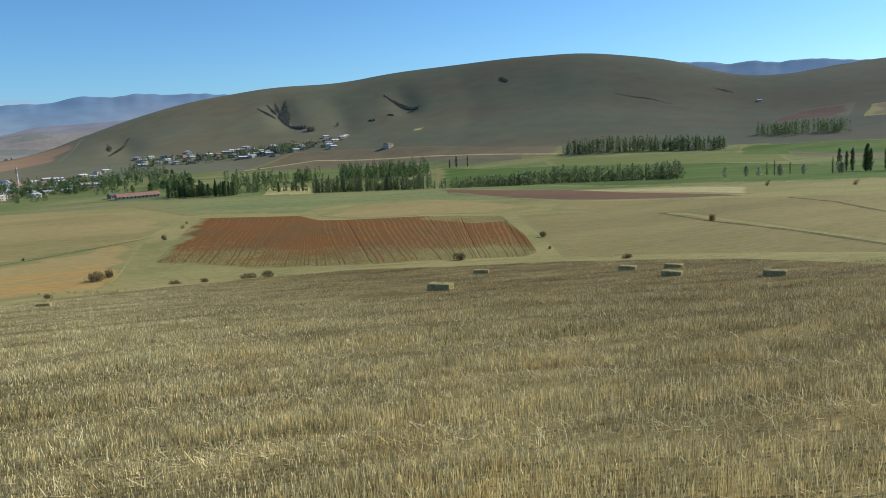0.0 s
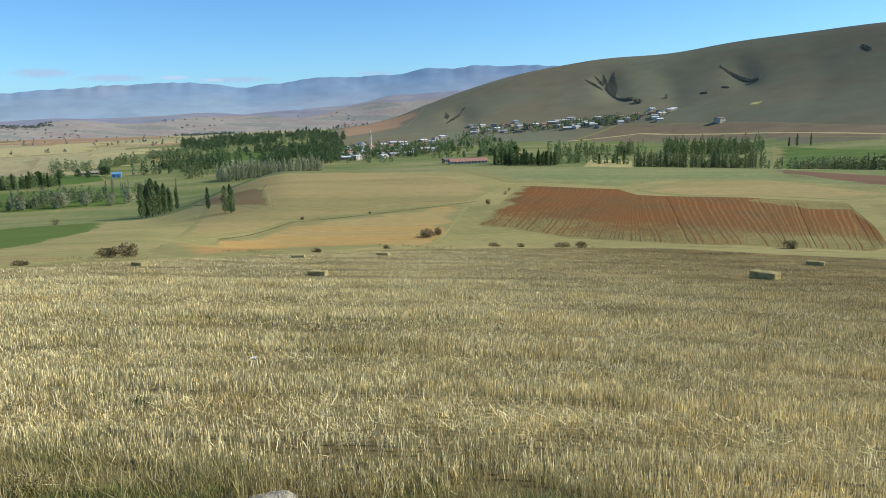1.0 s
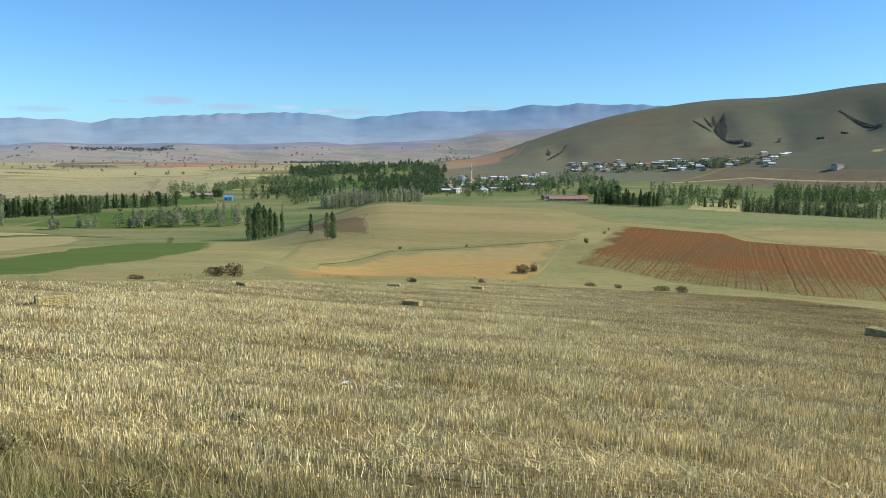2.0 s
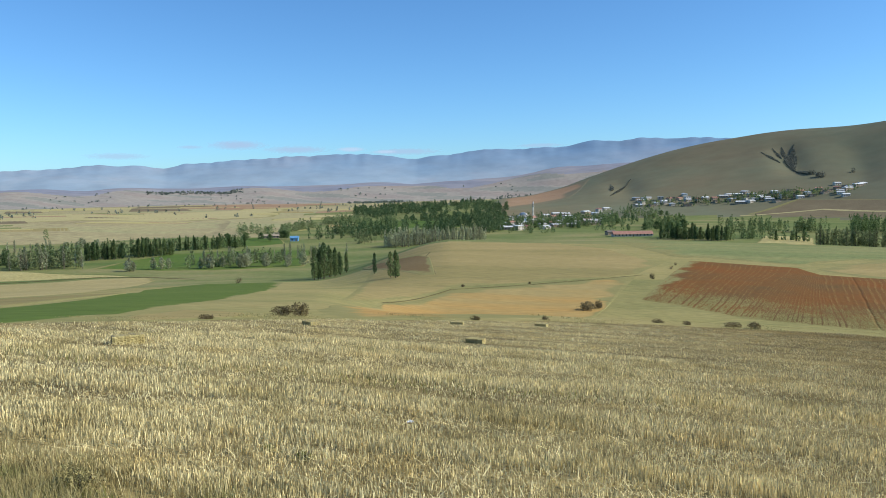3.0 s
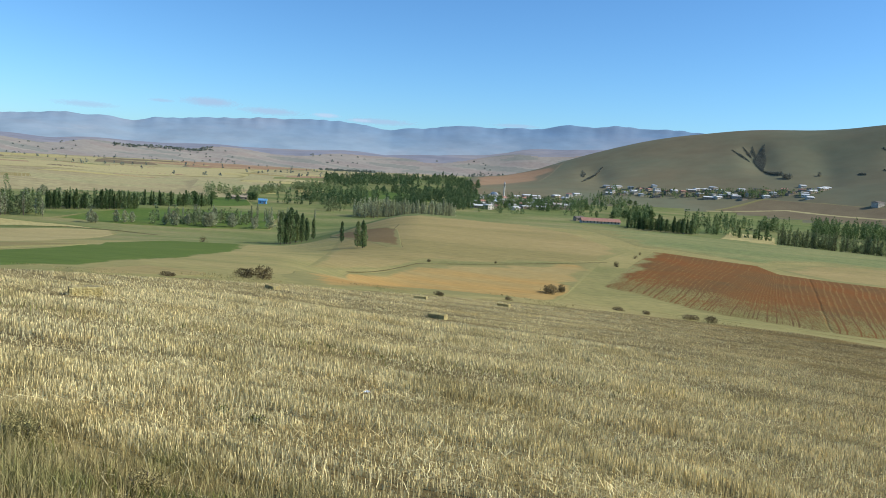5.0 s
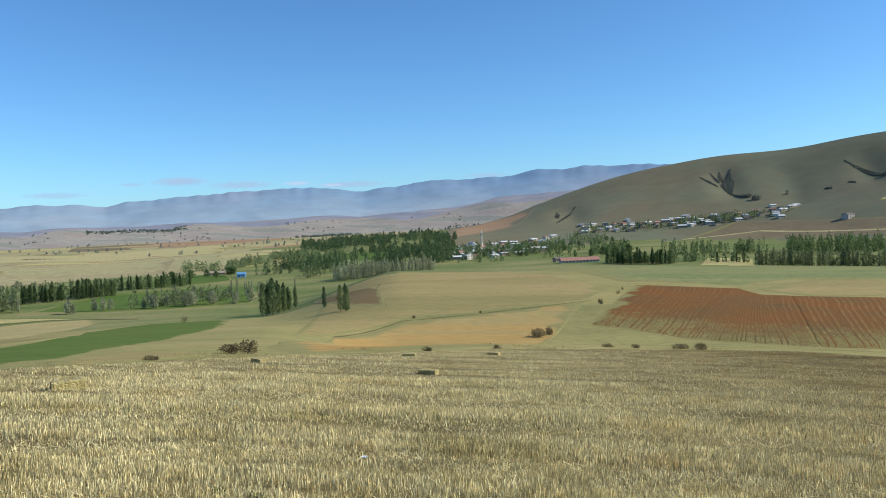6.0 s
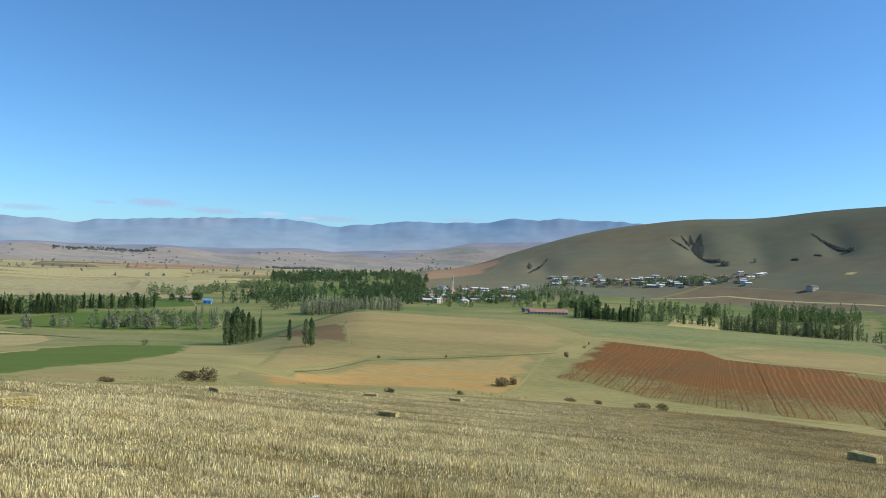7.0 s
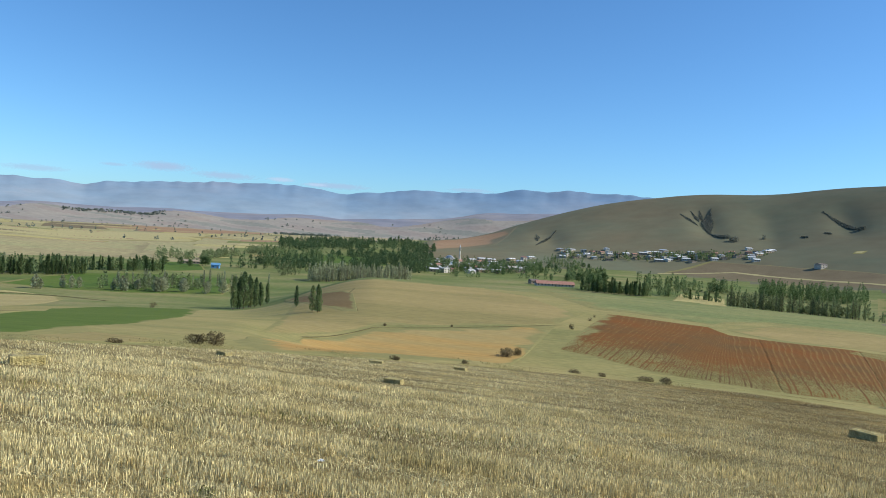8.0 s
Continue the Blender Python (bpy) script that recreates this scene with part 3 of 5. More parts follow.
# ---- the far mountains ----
# distance haze is put into the blue colours and the glow
M_MOUNT = material("hazy_mountain", [(0.122, 0.19, 0.28), (0.138, 0.198, 0.278), (0.165, 0.208, 0.275)], (110, 480), bump=0, glow=0.46, vary=0.1, stretch=(0.6, 0.6, 1.8))
# thicker haze at the foot, put into the colour as a paler tone
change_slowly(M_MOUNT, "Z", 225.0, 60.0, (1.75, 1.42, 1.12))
PEAK_A = (-70, -38, -35, -31, -26.7, -24, -19.2, -12.6, -8.8, -3.7, 0.9, 4.5, 9.3, 13.7, 22, 40, 46.3, 49.9, 52.7, 55.6, 60, 75)
PEAK_E = (1.4, 1.5, 1.55, 1.9, 1.7, 2.1, 2.4, 2.65, 2.25, 2.8, 2.85, 3.3, 3.4, 3.25, 3.2, 4.0, 4.0, 3.7, 3.55, 3.5, 3.0, 2.5)


def mountains():
    a, s = np.meshgrid(np.arange(-75, 80, 0.2), np.linspace(0, 1, 60), indexing="ij")
    r = 3650 + 1050 * s
    x, y = polar(a, r)
    top = EYE_HEIGHT + 4560 * np.tan(np.radians(np.interp(a, PEAK_A, PEAK_E) + (0.09 * ripple(a, a * 0.2, 0.9, 3.0) + 0.04 * ripple(a, a * 0.4, 0.33, 1.0)) * smooth(0.62, 0.86, s)))
    rise = np.where(s < 0.87, (s / 0.87) ** 1.5, 1 - ((s - 0.87) / 0.13) ** 2 * 0.5)
    z = -58 + (top + 58) * rise
    relief = 12 * ripple(x, y, 330.0, 1.0) + 4 * np.abs(ripple(x, y, 150.0, 3.0)) + 1.2 * ripple(x, y, 45.0, 6.0)
    z = z + relief * np.minimum(1, s * 2.0) * (1 - 0.9 * smooth(0.6, 0.87, s))
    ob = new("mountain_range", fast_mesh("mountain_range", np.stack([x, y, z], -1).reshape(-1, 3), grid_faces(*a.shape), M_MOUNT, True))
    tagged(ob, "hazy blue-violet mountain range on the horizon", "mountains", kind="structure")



def foot_height(x, y):
    """Height of the rise where the plain meets the mountains."""
    x, y = np.asarray(x, float), np.asarray(y, float)
    a, s = np.degrees(np.arctan2(x, y)), (np.hypot(x, y) - 3000) / 700
    top = 3350 * np.tan(np.radians(np.interp(a, (-60, -38, -20, -5, 1, 5, 9), (0.15, 0.2, 0.35, 0.55, 1.3, 1.75, 1.8)) + 0.12 * ripple(a, a * 0.3, 2.0)))
    return -56 + (top + 56) * np.sin(np.pi * np.clip(s * 1.3, 0, 1) / 2) ** 1.6 + 7 * ripple(x, y, 90.0, 2.0) * s


def foothills():
    a, s = np.meshgrid(np.arange(-60, 14, 0.25), np.linspace(0, 1, 60), indexing="ij")
    x, y = polar(a, 3000 + 700 * s)
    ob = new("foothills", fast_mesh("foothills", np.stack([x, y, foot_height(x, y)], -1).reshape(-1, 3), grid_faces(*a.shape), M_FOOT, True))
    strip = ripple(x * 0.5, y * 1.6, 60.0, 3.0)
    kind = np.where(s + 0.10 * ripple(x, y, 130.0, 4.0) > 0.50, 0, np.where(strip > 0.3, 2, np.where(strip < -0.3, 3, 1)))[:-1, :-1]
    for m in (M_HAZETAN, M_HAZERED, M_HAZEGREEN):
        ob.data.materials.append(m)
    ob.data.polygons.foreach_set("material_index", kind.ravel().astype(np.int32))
    tagged(ob, "low hazy mauve-brown foothills under the mountains", "hills", kind="structure")


mountains()
foothills()

# ---- stubble ----
EDGE_A = (-62, -38.7, -32, -23.5, -10, 0, 7, 14, 22, 29.4, 38, 50, 59, 76)
EDGE_R = (30, 31, 32, 35, 41, 47.5, 50, 52, 54, 51, 50, 44, 36, 30)


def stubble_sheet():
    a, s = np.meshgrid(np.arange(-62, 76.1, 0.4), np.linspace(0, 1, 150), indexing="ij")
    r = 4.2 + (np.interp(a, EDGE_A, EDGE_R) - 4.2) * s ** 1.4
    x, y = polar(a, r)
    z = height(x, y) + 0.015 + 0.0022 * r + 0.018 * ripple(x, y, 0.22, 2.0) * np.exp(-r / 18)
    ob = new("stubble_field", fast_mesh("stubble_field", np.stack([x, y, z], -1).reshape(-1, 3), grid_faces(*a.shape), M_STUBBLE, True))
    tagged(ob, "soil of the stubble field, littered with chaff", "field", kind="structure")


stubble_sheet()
rng = np.random.default_rng(7)


def pass_line(x, y):
    """Distance across the curving passes of the harvester."""
    return y + 0.035 * np.maximum(x + 2, 0) ** 2 * np.exp(-y / 40) + 0.35 * ripple(x, y, 6.0, 2.0)


def blades(name, x, y, h, w, lean, mat, label, category, tip=0.7, sink=0.02, bend=False, to=None):
    """Scattered straws, one thin blade each, straight or bent."""
    n = len(x)
    z = height(x, y) + 0.015 + 0.0022 * np.hypot(x, y) - sink
    face = rng.uniform(0, 2 * np.pi, n)
    to = rng.uniform(0, 2 * np.pi, n) if to is None else to
    side = np.stack([np.cos(face), np.sin(face), np.zeros(n)], 1) * w[:, None] / 2
    base = np.stack([x, y, z], 1)
    k = lean * h
    up = np.sqrt(np.maximum(1 - np.minimum(lean, 0.995) ** 2, 0.004))
    top = base + np.stack([np.cos(to) * k, np.sin(to) * k, h * up], 1)
    if bend:
        mid = base + np.stack([np.cos(to) * k * 0.35, np.sin(to) * k * 0.35, (top[:, 2] - base[:, 2]) * 0.62], 1)
        v = np.stack([base - side, base + side, mid + side * 0.9, mid - side * 0.9, top + side * tip, top - side * tip], 1).reshape(-1, 3)
        i = np.arange(n)[:, None] * 6
        q = np.concatenate([i + np.array([[0, 1, 2, 3]]), i + np.array([[3, 2, 4, 5]])], 0)
    else:
        v = np.stack([base - side, base + side, top + side * tip, top - side * tip], 1).reshape(-1, 3)
        q = np.arange(n * 4).reshape(-1, 4)
    ob = new(name, fast_mesh(name, v, q, mat))
    return tagged(ob, label, category, kind="stuff")


def scatter(n, a0, a1, r0, r1, power=1.0):
    a = rng.uniform(a0, a1, n)
    r = (r0 ** (2 * power) + (r1 ** (2 * power) - r0 ** (2 * power)) * rng.uniform(0, 1, n)) ** (0.5 / power)
    return polar(a, r)


def stubble(n, r0, r1, width, tall, name):
    x, y = scatter(n, -46, 66, r0, r1, 0.8)
    a, r = np.degrees(np.arctan2(x, y)), np.hypot(x, y)
    w = pass_line(x, y)
    wave = smooth(-0.45, 0.5, np.sin(2 * np.pi * (w - 9.6) / 3.9) + 0.55 * np.sin(2 * np.pi * w / 1.45 + 1.3 * ripple(x, y, 5.0, 4.0)) + 0.7 * ripple(x * 0.25, y, 1.6, 6.0))
    # straws stand in drilled rows
    rows = np.round(w / 0.16) * 0.16
    y = y + (rows - w) * 0.86
    # patches where the straw stands thin, drawn out along the rows
    patch = 0.5 + 0.5 * ripple(x * 0.45, y, 0.7, 3.0)
    bare = smooth(0.5, 0.85, ripple(x * 0.16, y, 0.55, 9.0))
    keep = (r < np.interp(a, EDGE_A, EDGE_R) - 0.4) & (rng.uniform(0, 1, n) < (0.7 + 0.3 * wave) * (0.6 + 0.4 * patch) * (1 - 0.8 * bare) * (1 - 0.5 * smooth(20, 46, a) * smooth(26, 12, r))) & (y > 6.6 - 0.8 * np.maximum(x - 1, 0) - 0.22 * np.minimum(x, 0) + 0.6 * ripple(x, y, 1.3))
    x, y, wave = x[keep], y[keep], wave[keep]
    n = len(x)
    h = tall * (0.6 + 0.4 * wave) * rng.uniform(0.6, 1.12, n)
    lean = np.abs(rng.normal(0, 0.15, n)) + np.where(rng.uniform(0, 1, n) < 0.30 - 0.22 * wave, rng.uniform(0.4, 0.8, n), 0.0)
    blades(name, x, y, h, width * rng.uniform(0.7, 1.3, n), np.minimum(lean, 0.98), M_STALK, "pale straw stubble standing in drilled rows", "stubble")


stubble(215000, 4.5, 14, 0.0086, 0.18, "stubble")
stubble(320000, 13, 28, 0.0104, 0.145, "stubble")
stubble(360000, 26, 55, 0.0150, 0.095, "stubble")


def loose_straw(n):
    x, y = scatter(n, -46, 66, 6.0, 45, 0.65)
    w = pass_line(x, y)
    near = np.exp(-((w - 12.6) / 0.45) ** 2) + np.exp(-((w - 9.2) / 0.7) ** 2) + 0.8 * np.exp(-((w - 21) / 0.8) ** 2) + 0.6 * np.exp(-((w - 16.2) / 0.5) ** 2) + 0.13
    keep = (rng.uniform(0, 1, n) < near * (0.3 + 0.7 * ripple(x, y, 1.1, 5.0) ** 2)) & (np.hypot(x, y) < np.interp(np.degrees(np.arctan2(x, y)), EDGE_A, EDGE_R) - 0.5)
    x, y = x[keep], y[keep]
    n = len(x)
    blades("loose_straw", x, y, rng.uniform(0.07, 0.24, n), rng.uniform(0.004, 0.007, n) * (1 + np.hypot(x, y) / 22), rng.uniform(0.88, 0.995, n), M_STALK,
           "loose pale straws lying across the stubble", "straw", sink=-0.03, tip=0.9)


loose_straw(240000)


def verge():
    """Rough weeds on the bank at the edge of the field."""
    n = 300000
    x, y = scatter(n, -50, 60, 4.0, 12.5, 0.9)
    edge = np.where(x < 1, 7.0 - 0.22 * np.minimum(x, 0), 7.0 - 0.8 * (x - 1)) + 0.6 * ripple(x, y, 1.3)
    keep = (y < edge) & (rng.uniform(0, 1, n) < 0.55 + 0.45 * ripple(x, y, 0.5, 4.0))
    x, y = x[keep], y[keep]
    n = len(x)
    tuft = np.clip(ripple(x, y, 0.7, 7.0), 0, 1)
    h = rng.uniform(0.09, 0.22, n) * (1 + 1.2 * tuft)
    blades("verge_weeds", x, y, h, rng.uniform(0.004, 0.009, n), np.minimum(0.98, np.abs(rng.normal(0.3, 0.25, n))), M_WEED, "dry grey-green weeds and grasses on the field's verge", "weeds", tip=0.2, bend=True)
    x, y = scatter(130000, 0, 360, 0.3, 8.0, 0.9)
    behind = (np.hypot(x, y) < 4.3) | (np.abs(np.degrees(np.arctan2(x, y)) - 7) > 60)
    x, y = x[behind], y[behind]
    n = len(x)
    blades("verge_weeds", x, y, rng.uniform(0.08, 0.2, n), rng.uniform(0.004, 0.009, n), np.minimum(0.98, np.abs(rng.normal(0.3, 0.25, n))), M_WEED, "dry weeds and grasses underfoot beside the field", "weeds", tip=0.2, bend=True)
    x, y = scatter(70000, -50, -14, 4.2, 9.0, 0.9)
    keep = (y < 6.6 - 0.1 * (x + 3) + 0.5 * ripple(x, y, 0.9, 2.0)) & (rng.uniform(0, 1, len(x)) < 0.35 + 0.65 * ripple(x, y, 0.6, 8.0))
    x, y = x[keep], y[keep]
    n = len(x)
    blades("green_weeds", x, y, rng.uniform(0.08, 0.24, n), rng.uniform(0.004, 0.010, n), np.minimum(0.98, np.abs(rng.normal(0.35, 0.25, n))), M_GREENWEED, "dull green weeds growing thickly on the verge", "weeds", tip=0.25, bend=True)
    x, y = scatter(500, -48, 40, 4.5, 8.5)
    keep = y < 7.4
    x, y = x[keep], y[keep]
    n = len(x)
    blades("tall_grass", x, y, rng.uniform(0.3, 0.6, n), rng.uniform(0.003, 0.006, n), rng.uniform(0.2, 0.8, n), M_STALK, "tall dry grass stems bending over the verge", "grass", tip=0.2, bend=True)
    x, y = scatter(17000, -46, 60, 12, 24)
    w = pass_line(x, y)
    keep = rng.uniform(0, 1, len(x)) < np.exp(-((w - 17.3) / 1.0) ** 2) * (0.5 + 0.5 * ripple(x, y, 3.0, 1.0))
    x, y = x[keep], y[keep]
    n = len(x)
    blades("green_weeds", x, y, rng.uniform(0.10, 0.2, n), rng.uniform(0.01, 0.02, n), rng.uniform(0.1, 0.6, n), M_GREENWEED, "short green weeds growing through the stubble", "weeds", tip=0.3, bend=True)


verge()


def edge_weeds(n):
    """Rough dry weeds along the far edge of the stubble and on the grass strip beyond it."""
    a = rng.uniform(-44, 66, n)
    r = np.interp(a, EDGE_A, EDGE_R) - 0.8 + 7.0 * rng.uniform(0, 1, n) ** 1.8
    x, y = polar(a, r)
    keep = rng.uniform(0, 1, n) < np.clip(0.15 + ripple(x, y, 2.6, 3.0) + 0.4 * ripple(x, y, 0.9, 5.0), 0, 1)
    x, y = x[keep], y[keep]
    n = len(x)
    tall = np.clip(0.4 + ripple(x, y, 3.4, 8.0), 0.2, 1.3)
    blades("edge_weeds", x, y, rng.uniform(0.05, 0.13, n) * tall, rng.uniform(0.012, 0.028, n), np.minimum(0.98, np.abs(rng.normal(0.4, 0.25, n))), M_TUFT, "rough dry weeds along the stubble's edge", "weeds", tip=0.3, bend=True)


edge_weeds(55000)

# ---- helpers for things ----
def part(name, bm, mat, parent, label=""):
    me = bpy.data.meshes.new(name)
    bm.to_mesh(me)
    bm.free()
    me.materials.append(mat)
    ob = new(name, me)
    ob.parent = parent
    return tagged(ob, label)


def box(bm, x0, x1, y0, y1, z0, z1):
    m = Matrix.Translation(((x0 + x1) / 2, (y0 + y1) / 2, (z0 + z1) / 2)) @ Matrix.Diagonal((x1 - x0, y1 - y0, z1 - z0, 1))
    return bmesh.ops.create_cube(bm, size=1, matrix=m)["verts"]


def at(bearing, distance, sink=0.0, turn=0.0, size=1.0):
    """Where a thing stands on the ground."""
    x, y = polar(bearing, distance)
    return pose(float(x), float(y), float(height(x, y)) - sink, 0, 0, turn) @ Matrix.Diagonal((size, size, size, 1))


def put(thing, m):
    """Place a finished prototype or a copy of it."""
    ob = copy_thing(thing, m)
    ob.matrix_basis = m
    return ob


# ---- straw bales ----
def straw_bale(name, label):
    bale = new(name)
    bm = bmesh.new()
    box(bm, -0.52, 0.52, -0.27, 0.27, 0.0, 0.33)
    bmesh.ops.subdivide_edges(bm, edges=bm.edges[:], cuts=23, use_grid_fill=True)
    for v in bm.verts:
        p = v.co
        slab = 0.012 * math.sin(p.x * 55)
        slot = 0.045 * max(0.0, noise.noise(Vector((p.x * 37, p.y * 9, p.z * 37)))) if abs(p.y) > 0.26 else 0.0
        n = noise.noise(p * 9) * 0.014 + noise.noise(p * 31) * 0.010
        q = Vector((p.x / 0.52, p.y / 0.27, (p.z - 0.165) / 0.165))
        edge = max(0, sorted(abs(c) for c in q)[1] - 0.8) * 0.10
        d = q.normalized()
        v.co = p + Vector((d.x * (n - edge), d.y * (n + slab * 0.4 - edge - slot), d.z * (n + slab * 0.5 - edge)))
    part("straw_block", bm, M_BALE, bale)
    for side in (-0.11, 0.11):
        bm = bmesh.new()
        for x0, x1, z0, z1 in ((-0.525, 0.525, 0.335, 0.339), (-0.53, -0.526, 0.0, 0.339), (0.526, 0.53, 0.0, 0.339)):
            box(bm, x0, x1, side - 0.004, side + 0.004, z0, z1)
        part("twine", bm, M_TWINE, bale, "faded blue baling twine")
    return tagged(bale, label, "straw bale", "bales on the stubble")


M_TWINE = material("twine", [(0.10, 0.12, 0.16), (0.14, 0.16, 0.20)], (0.02, 0.2), bump=0)
for bearing, distance, turn, size, label in (
    (28.49, 35.2, -53, 1.0, "rectangular straw bale with a sunlit end, lying on the stubble"), (-4.39, 32.1, -20, 0.7, "small rectangular straw bale with its long side in shade"),
    (0.56, 46.2, -22, 0.68, "small straw bale near the field's far edge"), (-16.92, 37.6, -38, 0.66, "small straw bale in front of a dark bush"),
    (-29.56, 26.2, 34, 0.86, "long straw bale with its broad side in full sun"), (52.7, 34.5, -61, 0.82, "straw bale with a dark face among other bales"),
    (45.77, 36.9, -60, 0.82, "straw bale with a dark face beside two others"), (45.9, 42.0, -62, 0.82, "straw bale with a bright top near the field's edge"),
    (42.6, 42.5, -58, 0.82, "straw bale with a bright top near the field's edge"), (31.66, 46.4, -40, 0.82, "low straw bale with a pale top"),
    (-5.8, 44.0, -10, 0.68, "flat straw bale half hidden by stubble"),
):
    bale = straw_bale("straw_bale", label)
    bale.matrix_basis = at(bearing, distance * 0.915, -0.05, turn, size)

# ---- trees ----
def leaf_cloud(n, where, size, seed):
    """n small bent leaf clumps at points that where(rng) gives, as one mesh."""
    g = np.random.default_rng(seed)
    c = np.array([where(g) for _ in range(n)])
    u = g.normal(size=(n, 3))
    u /= np.linalg.norm(u, axis=1)[:, None]
    v = np.cross(u, g.normal(size=(n, 3)))
    v /= np.linalg.norm(v, axis=1)[:, None]
    s = size * g.uniform(0.6, 1.4, n)[:, None]
    w = np.cross(u, v) * s * 0.25
    verts = np.stack([c - u * s, c + v * s * 0.6 + w, c + u * s, c - v * s * 0.6 + w], 1).reshape(-1, 3)
    i = np.arange(n)[:, None] * 4
    return verts, np.concatenate([i + np.array([[0, 1, 2]]), i + np.array([[0, 2, 3]])], 0)


def trunk(bm, top, radius, limbs, spread, seed):
    g = random.Random(seed)

    def limb(a, b, r0, r1):
        d = (b - a)
        m = Matrix.Translation((a + b) / 2) @ d.to_track_quat("Z", "Y").to_matrix().to_4x4()
        bmesh.ops.create_cone(bm, cap_ends=True, segments=6, radius1=r0, radius2=r1, depth=d.length, matrix=m)

    p, r = Vector((0, 0, -0.3)), radius
    for k in range(4):
        q = Vector((g.uniform(-0.02, 0.02) * top, g.uniform(-0.02, 0.02) * top, top * (k + 1) / 4))
        limb(p, q, r, r * 0.68)
        p, r = q, r * 0.68
    for k in range(limbs):
        z = top * g.uniform(0.22, 0.8)
        t = g.uniform(0, 6.28)
        limb(Vector((0, 0, z)), Vector((math.cos(t) * spread, math.sin(t) * spread, z + top * g.uniform(0.08, 0.2))), radius * 0.4, radius * 0.12)


def tree(name, leaves, tall, wide, low, n, size, seed, label, category, group, limbs=7):
    """A tree of one metre scale: trunk, limbs, and a crown of clumps in an uneven column or dome."""
    ob = new(name)
    bm = bmesh.new()
    trunk(bm, tall * 0.85, tall * 0.016 + 0.05, limbs, wide * 0.7, seed)
    part("trunk", bm, M_BARK, ob)

    def where(g):
        s = g.uniform(0, 1)
        t = g.uniform(0, 2 * np.pi)
        env = np.sin(np.pi * min(1, 0.1 + s * 0.9) ** 0.8) ** 0.5
        lump = 0.75 + 0.3 * np.sin(3 * t + 9 * s + seed) + 0.2 * np.sin(17 * s + seed)
        rad = wide * env * lump * g.uniform(0.25, 1) ** 0.5
        return (np.cos(t) * rad, np.sin(t) * rad, tall * (low + (1 - low) * s))

    v, f = leaf_cloud(n, where, size, seed)
    crown = new("crown", fast_mesh("crown", v, f, leaves))
    crown.parent = ob
    return tagged(ob, label, category, group)


POPLARS = [tree("poplar_tree", M_POPLAR, 15, (1.5, 1.8, 1.3, 2.1)[k], 0.06, 620, 0.45, k + 1, "slender green poplar standing in a row", "tree", "valley poplars") for k in range(4)]
RICH = [tree("poplar_tree", M_BELTLEAF, 15, (2.0, 2.4, 1.8)[k], 0.07, 1400, 0.33, k + 11, "tall dark poplar with a full narrow crown", "tree", "poplars on the slope") for k in range(3)]
PALES = [tree("poplar_tree", M_PALEPOP, 13, (1.3, 1.6, 1.1)[k], 0.12, 260, 0.36, k + 21, "thin pale poplar with few leaves", "tree", "pale poplars", 10) for k in range(3)]
ROUNDS = [tree("broad_tree", M_POPLAR, 8, (3.0, 3.6)[k], 0.2, 420, 0.5, k + 31, "broad round-crowned green tree", "tree", "valley trees") for k in range(2)]
BUSHY = [tree("broad_tree", M_PALEPOP, 8, (2.4, 3.2)[k], 0.08, 420, 0.45, k + 41, "broad pale grey-green tree in the valley", "tree", "valley trees") for k in range(2)]
YOUNG = [tree("poplar_tree", M_MIDPOP, 13, (1.2, 1.5, 1.0)[k], 0.10, 300, 0.36, k + 51, "young slender light green poplar", "tree", "young poplars", 10) for k in range(3)]
pick = random.Random(3)


def row(kinds, a0, r0, a1, r1, n, tall, stray=0.02, base=15.0):
    """n trees in a line from one bearing and distance to another."""
    p, q = np.array(polar(a0, r0)), np.array(polar(a1, r1))
    for k in range(n):
        s = (k + 0.5 + pick.uniform(-0.35, 0.35)) / n
        c = p * (1 - s) + q * s + np.array([pick.uniform(-1, 1), pick.uniform(-1, 1)]) * np.hypot(*p) * stray
        size = tall / base * pick.uniform(0.75, 1.15)
        m = pose(c[0], c[1], float(height(*c)), 0, 0, pick.uniform(0, 360)) @ Matrix.Diagonal((size * pick.uniform(0.85, 1.2), size, size, 1))
        put(pick.choice(kinds), m)


row(RICH, -16.6, 378, -15.6, 395, 5, 16, 0.008)
row(RICH, -15.4, 385, -14.0, 410, 7, 13, 0.012)
row(RICH, -12.05, 224, -12.0, 225, 1, 8.0, 0.0)
row(RICH, -10.9, 189, -10.2, 177, 3, 6.2, 0.004)
row(POPLARS, -32.2, 643, -26.4, 668, 26, 14, 0.006)
row(POPLARS, -26.3, 708, -21.6, 722, 13, 13, 0.006)
row(PALES, -36.6, 600, -32.3, 585, 14, 15, 0.01, 13)
row(PALES, -38.5, 664, -34, 800, 10, 12, 0.02, 13)
row(BUSHY, -30.2, 535, -27.0, 552, 6, 8, 0.012, 8)
row(BUSHY, -34.5, 780, -30.5, 800, 7, 9, 0.02, 8)
row(ROUNDS, -23.5, 800, -17.5, 830, 9, 9, 0.02, 8)
row(BUSHY, -25.2, 535, -17.7, 531, 12, 9, 0.015, 8)
row(PALES, -24, 560, -15, 600, 22, 12, 0.02, 13)
row(PALES, -10.5, 662, -3.8, 729, 34, 15, 0.008, 13)
row(POPLARS, 9.2, 760, 14.0, 740, 20, 15, 0.008)
row(YOUNG, 19.5, 690, 28.0, 640, 34, 15, 0.01, 13)
row(YOUNG, 28.4, 560, 46, 410, 40, 9, 0.01, 13)
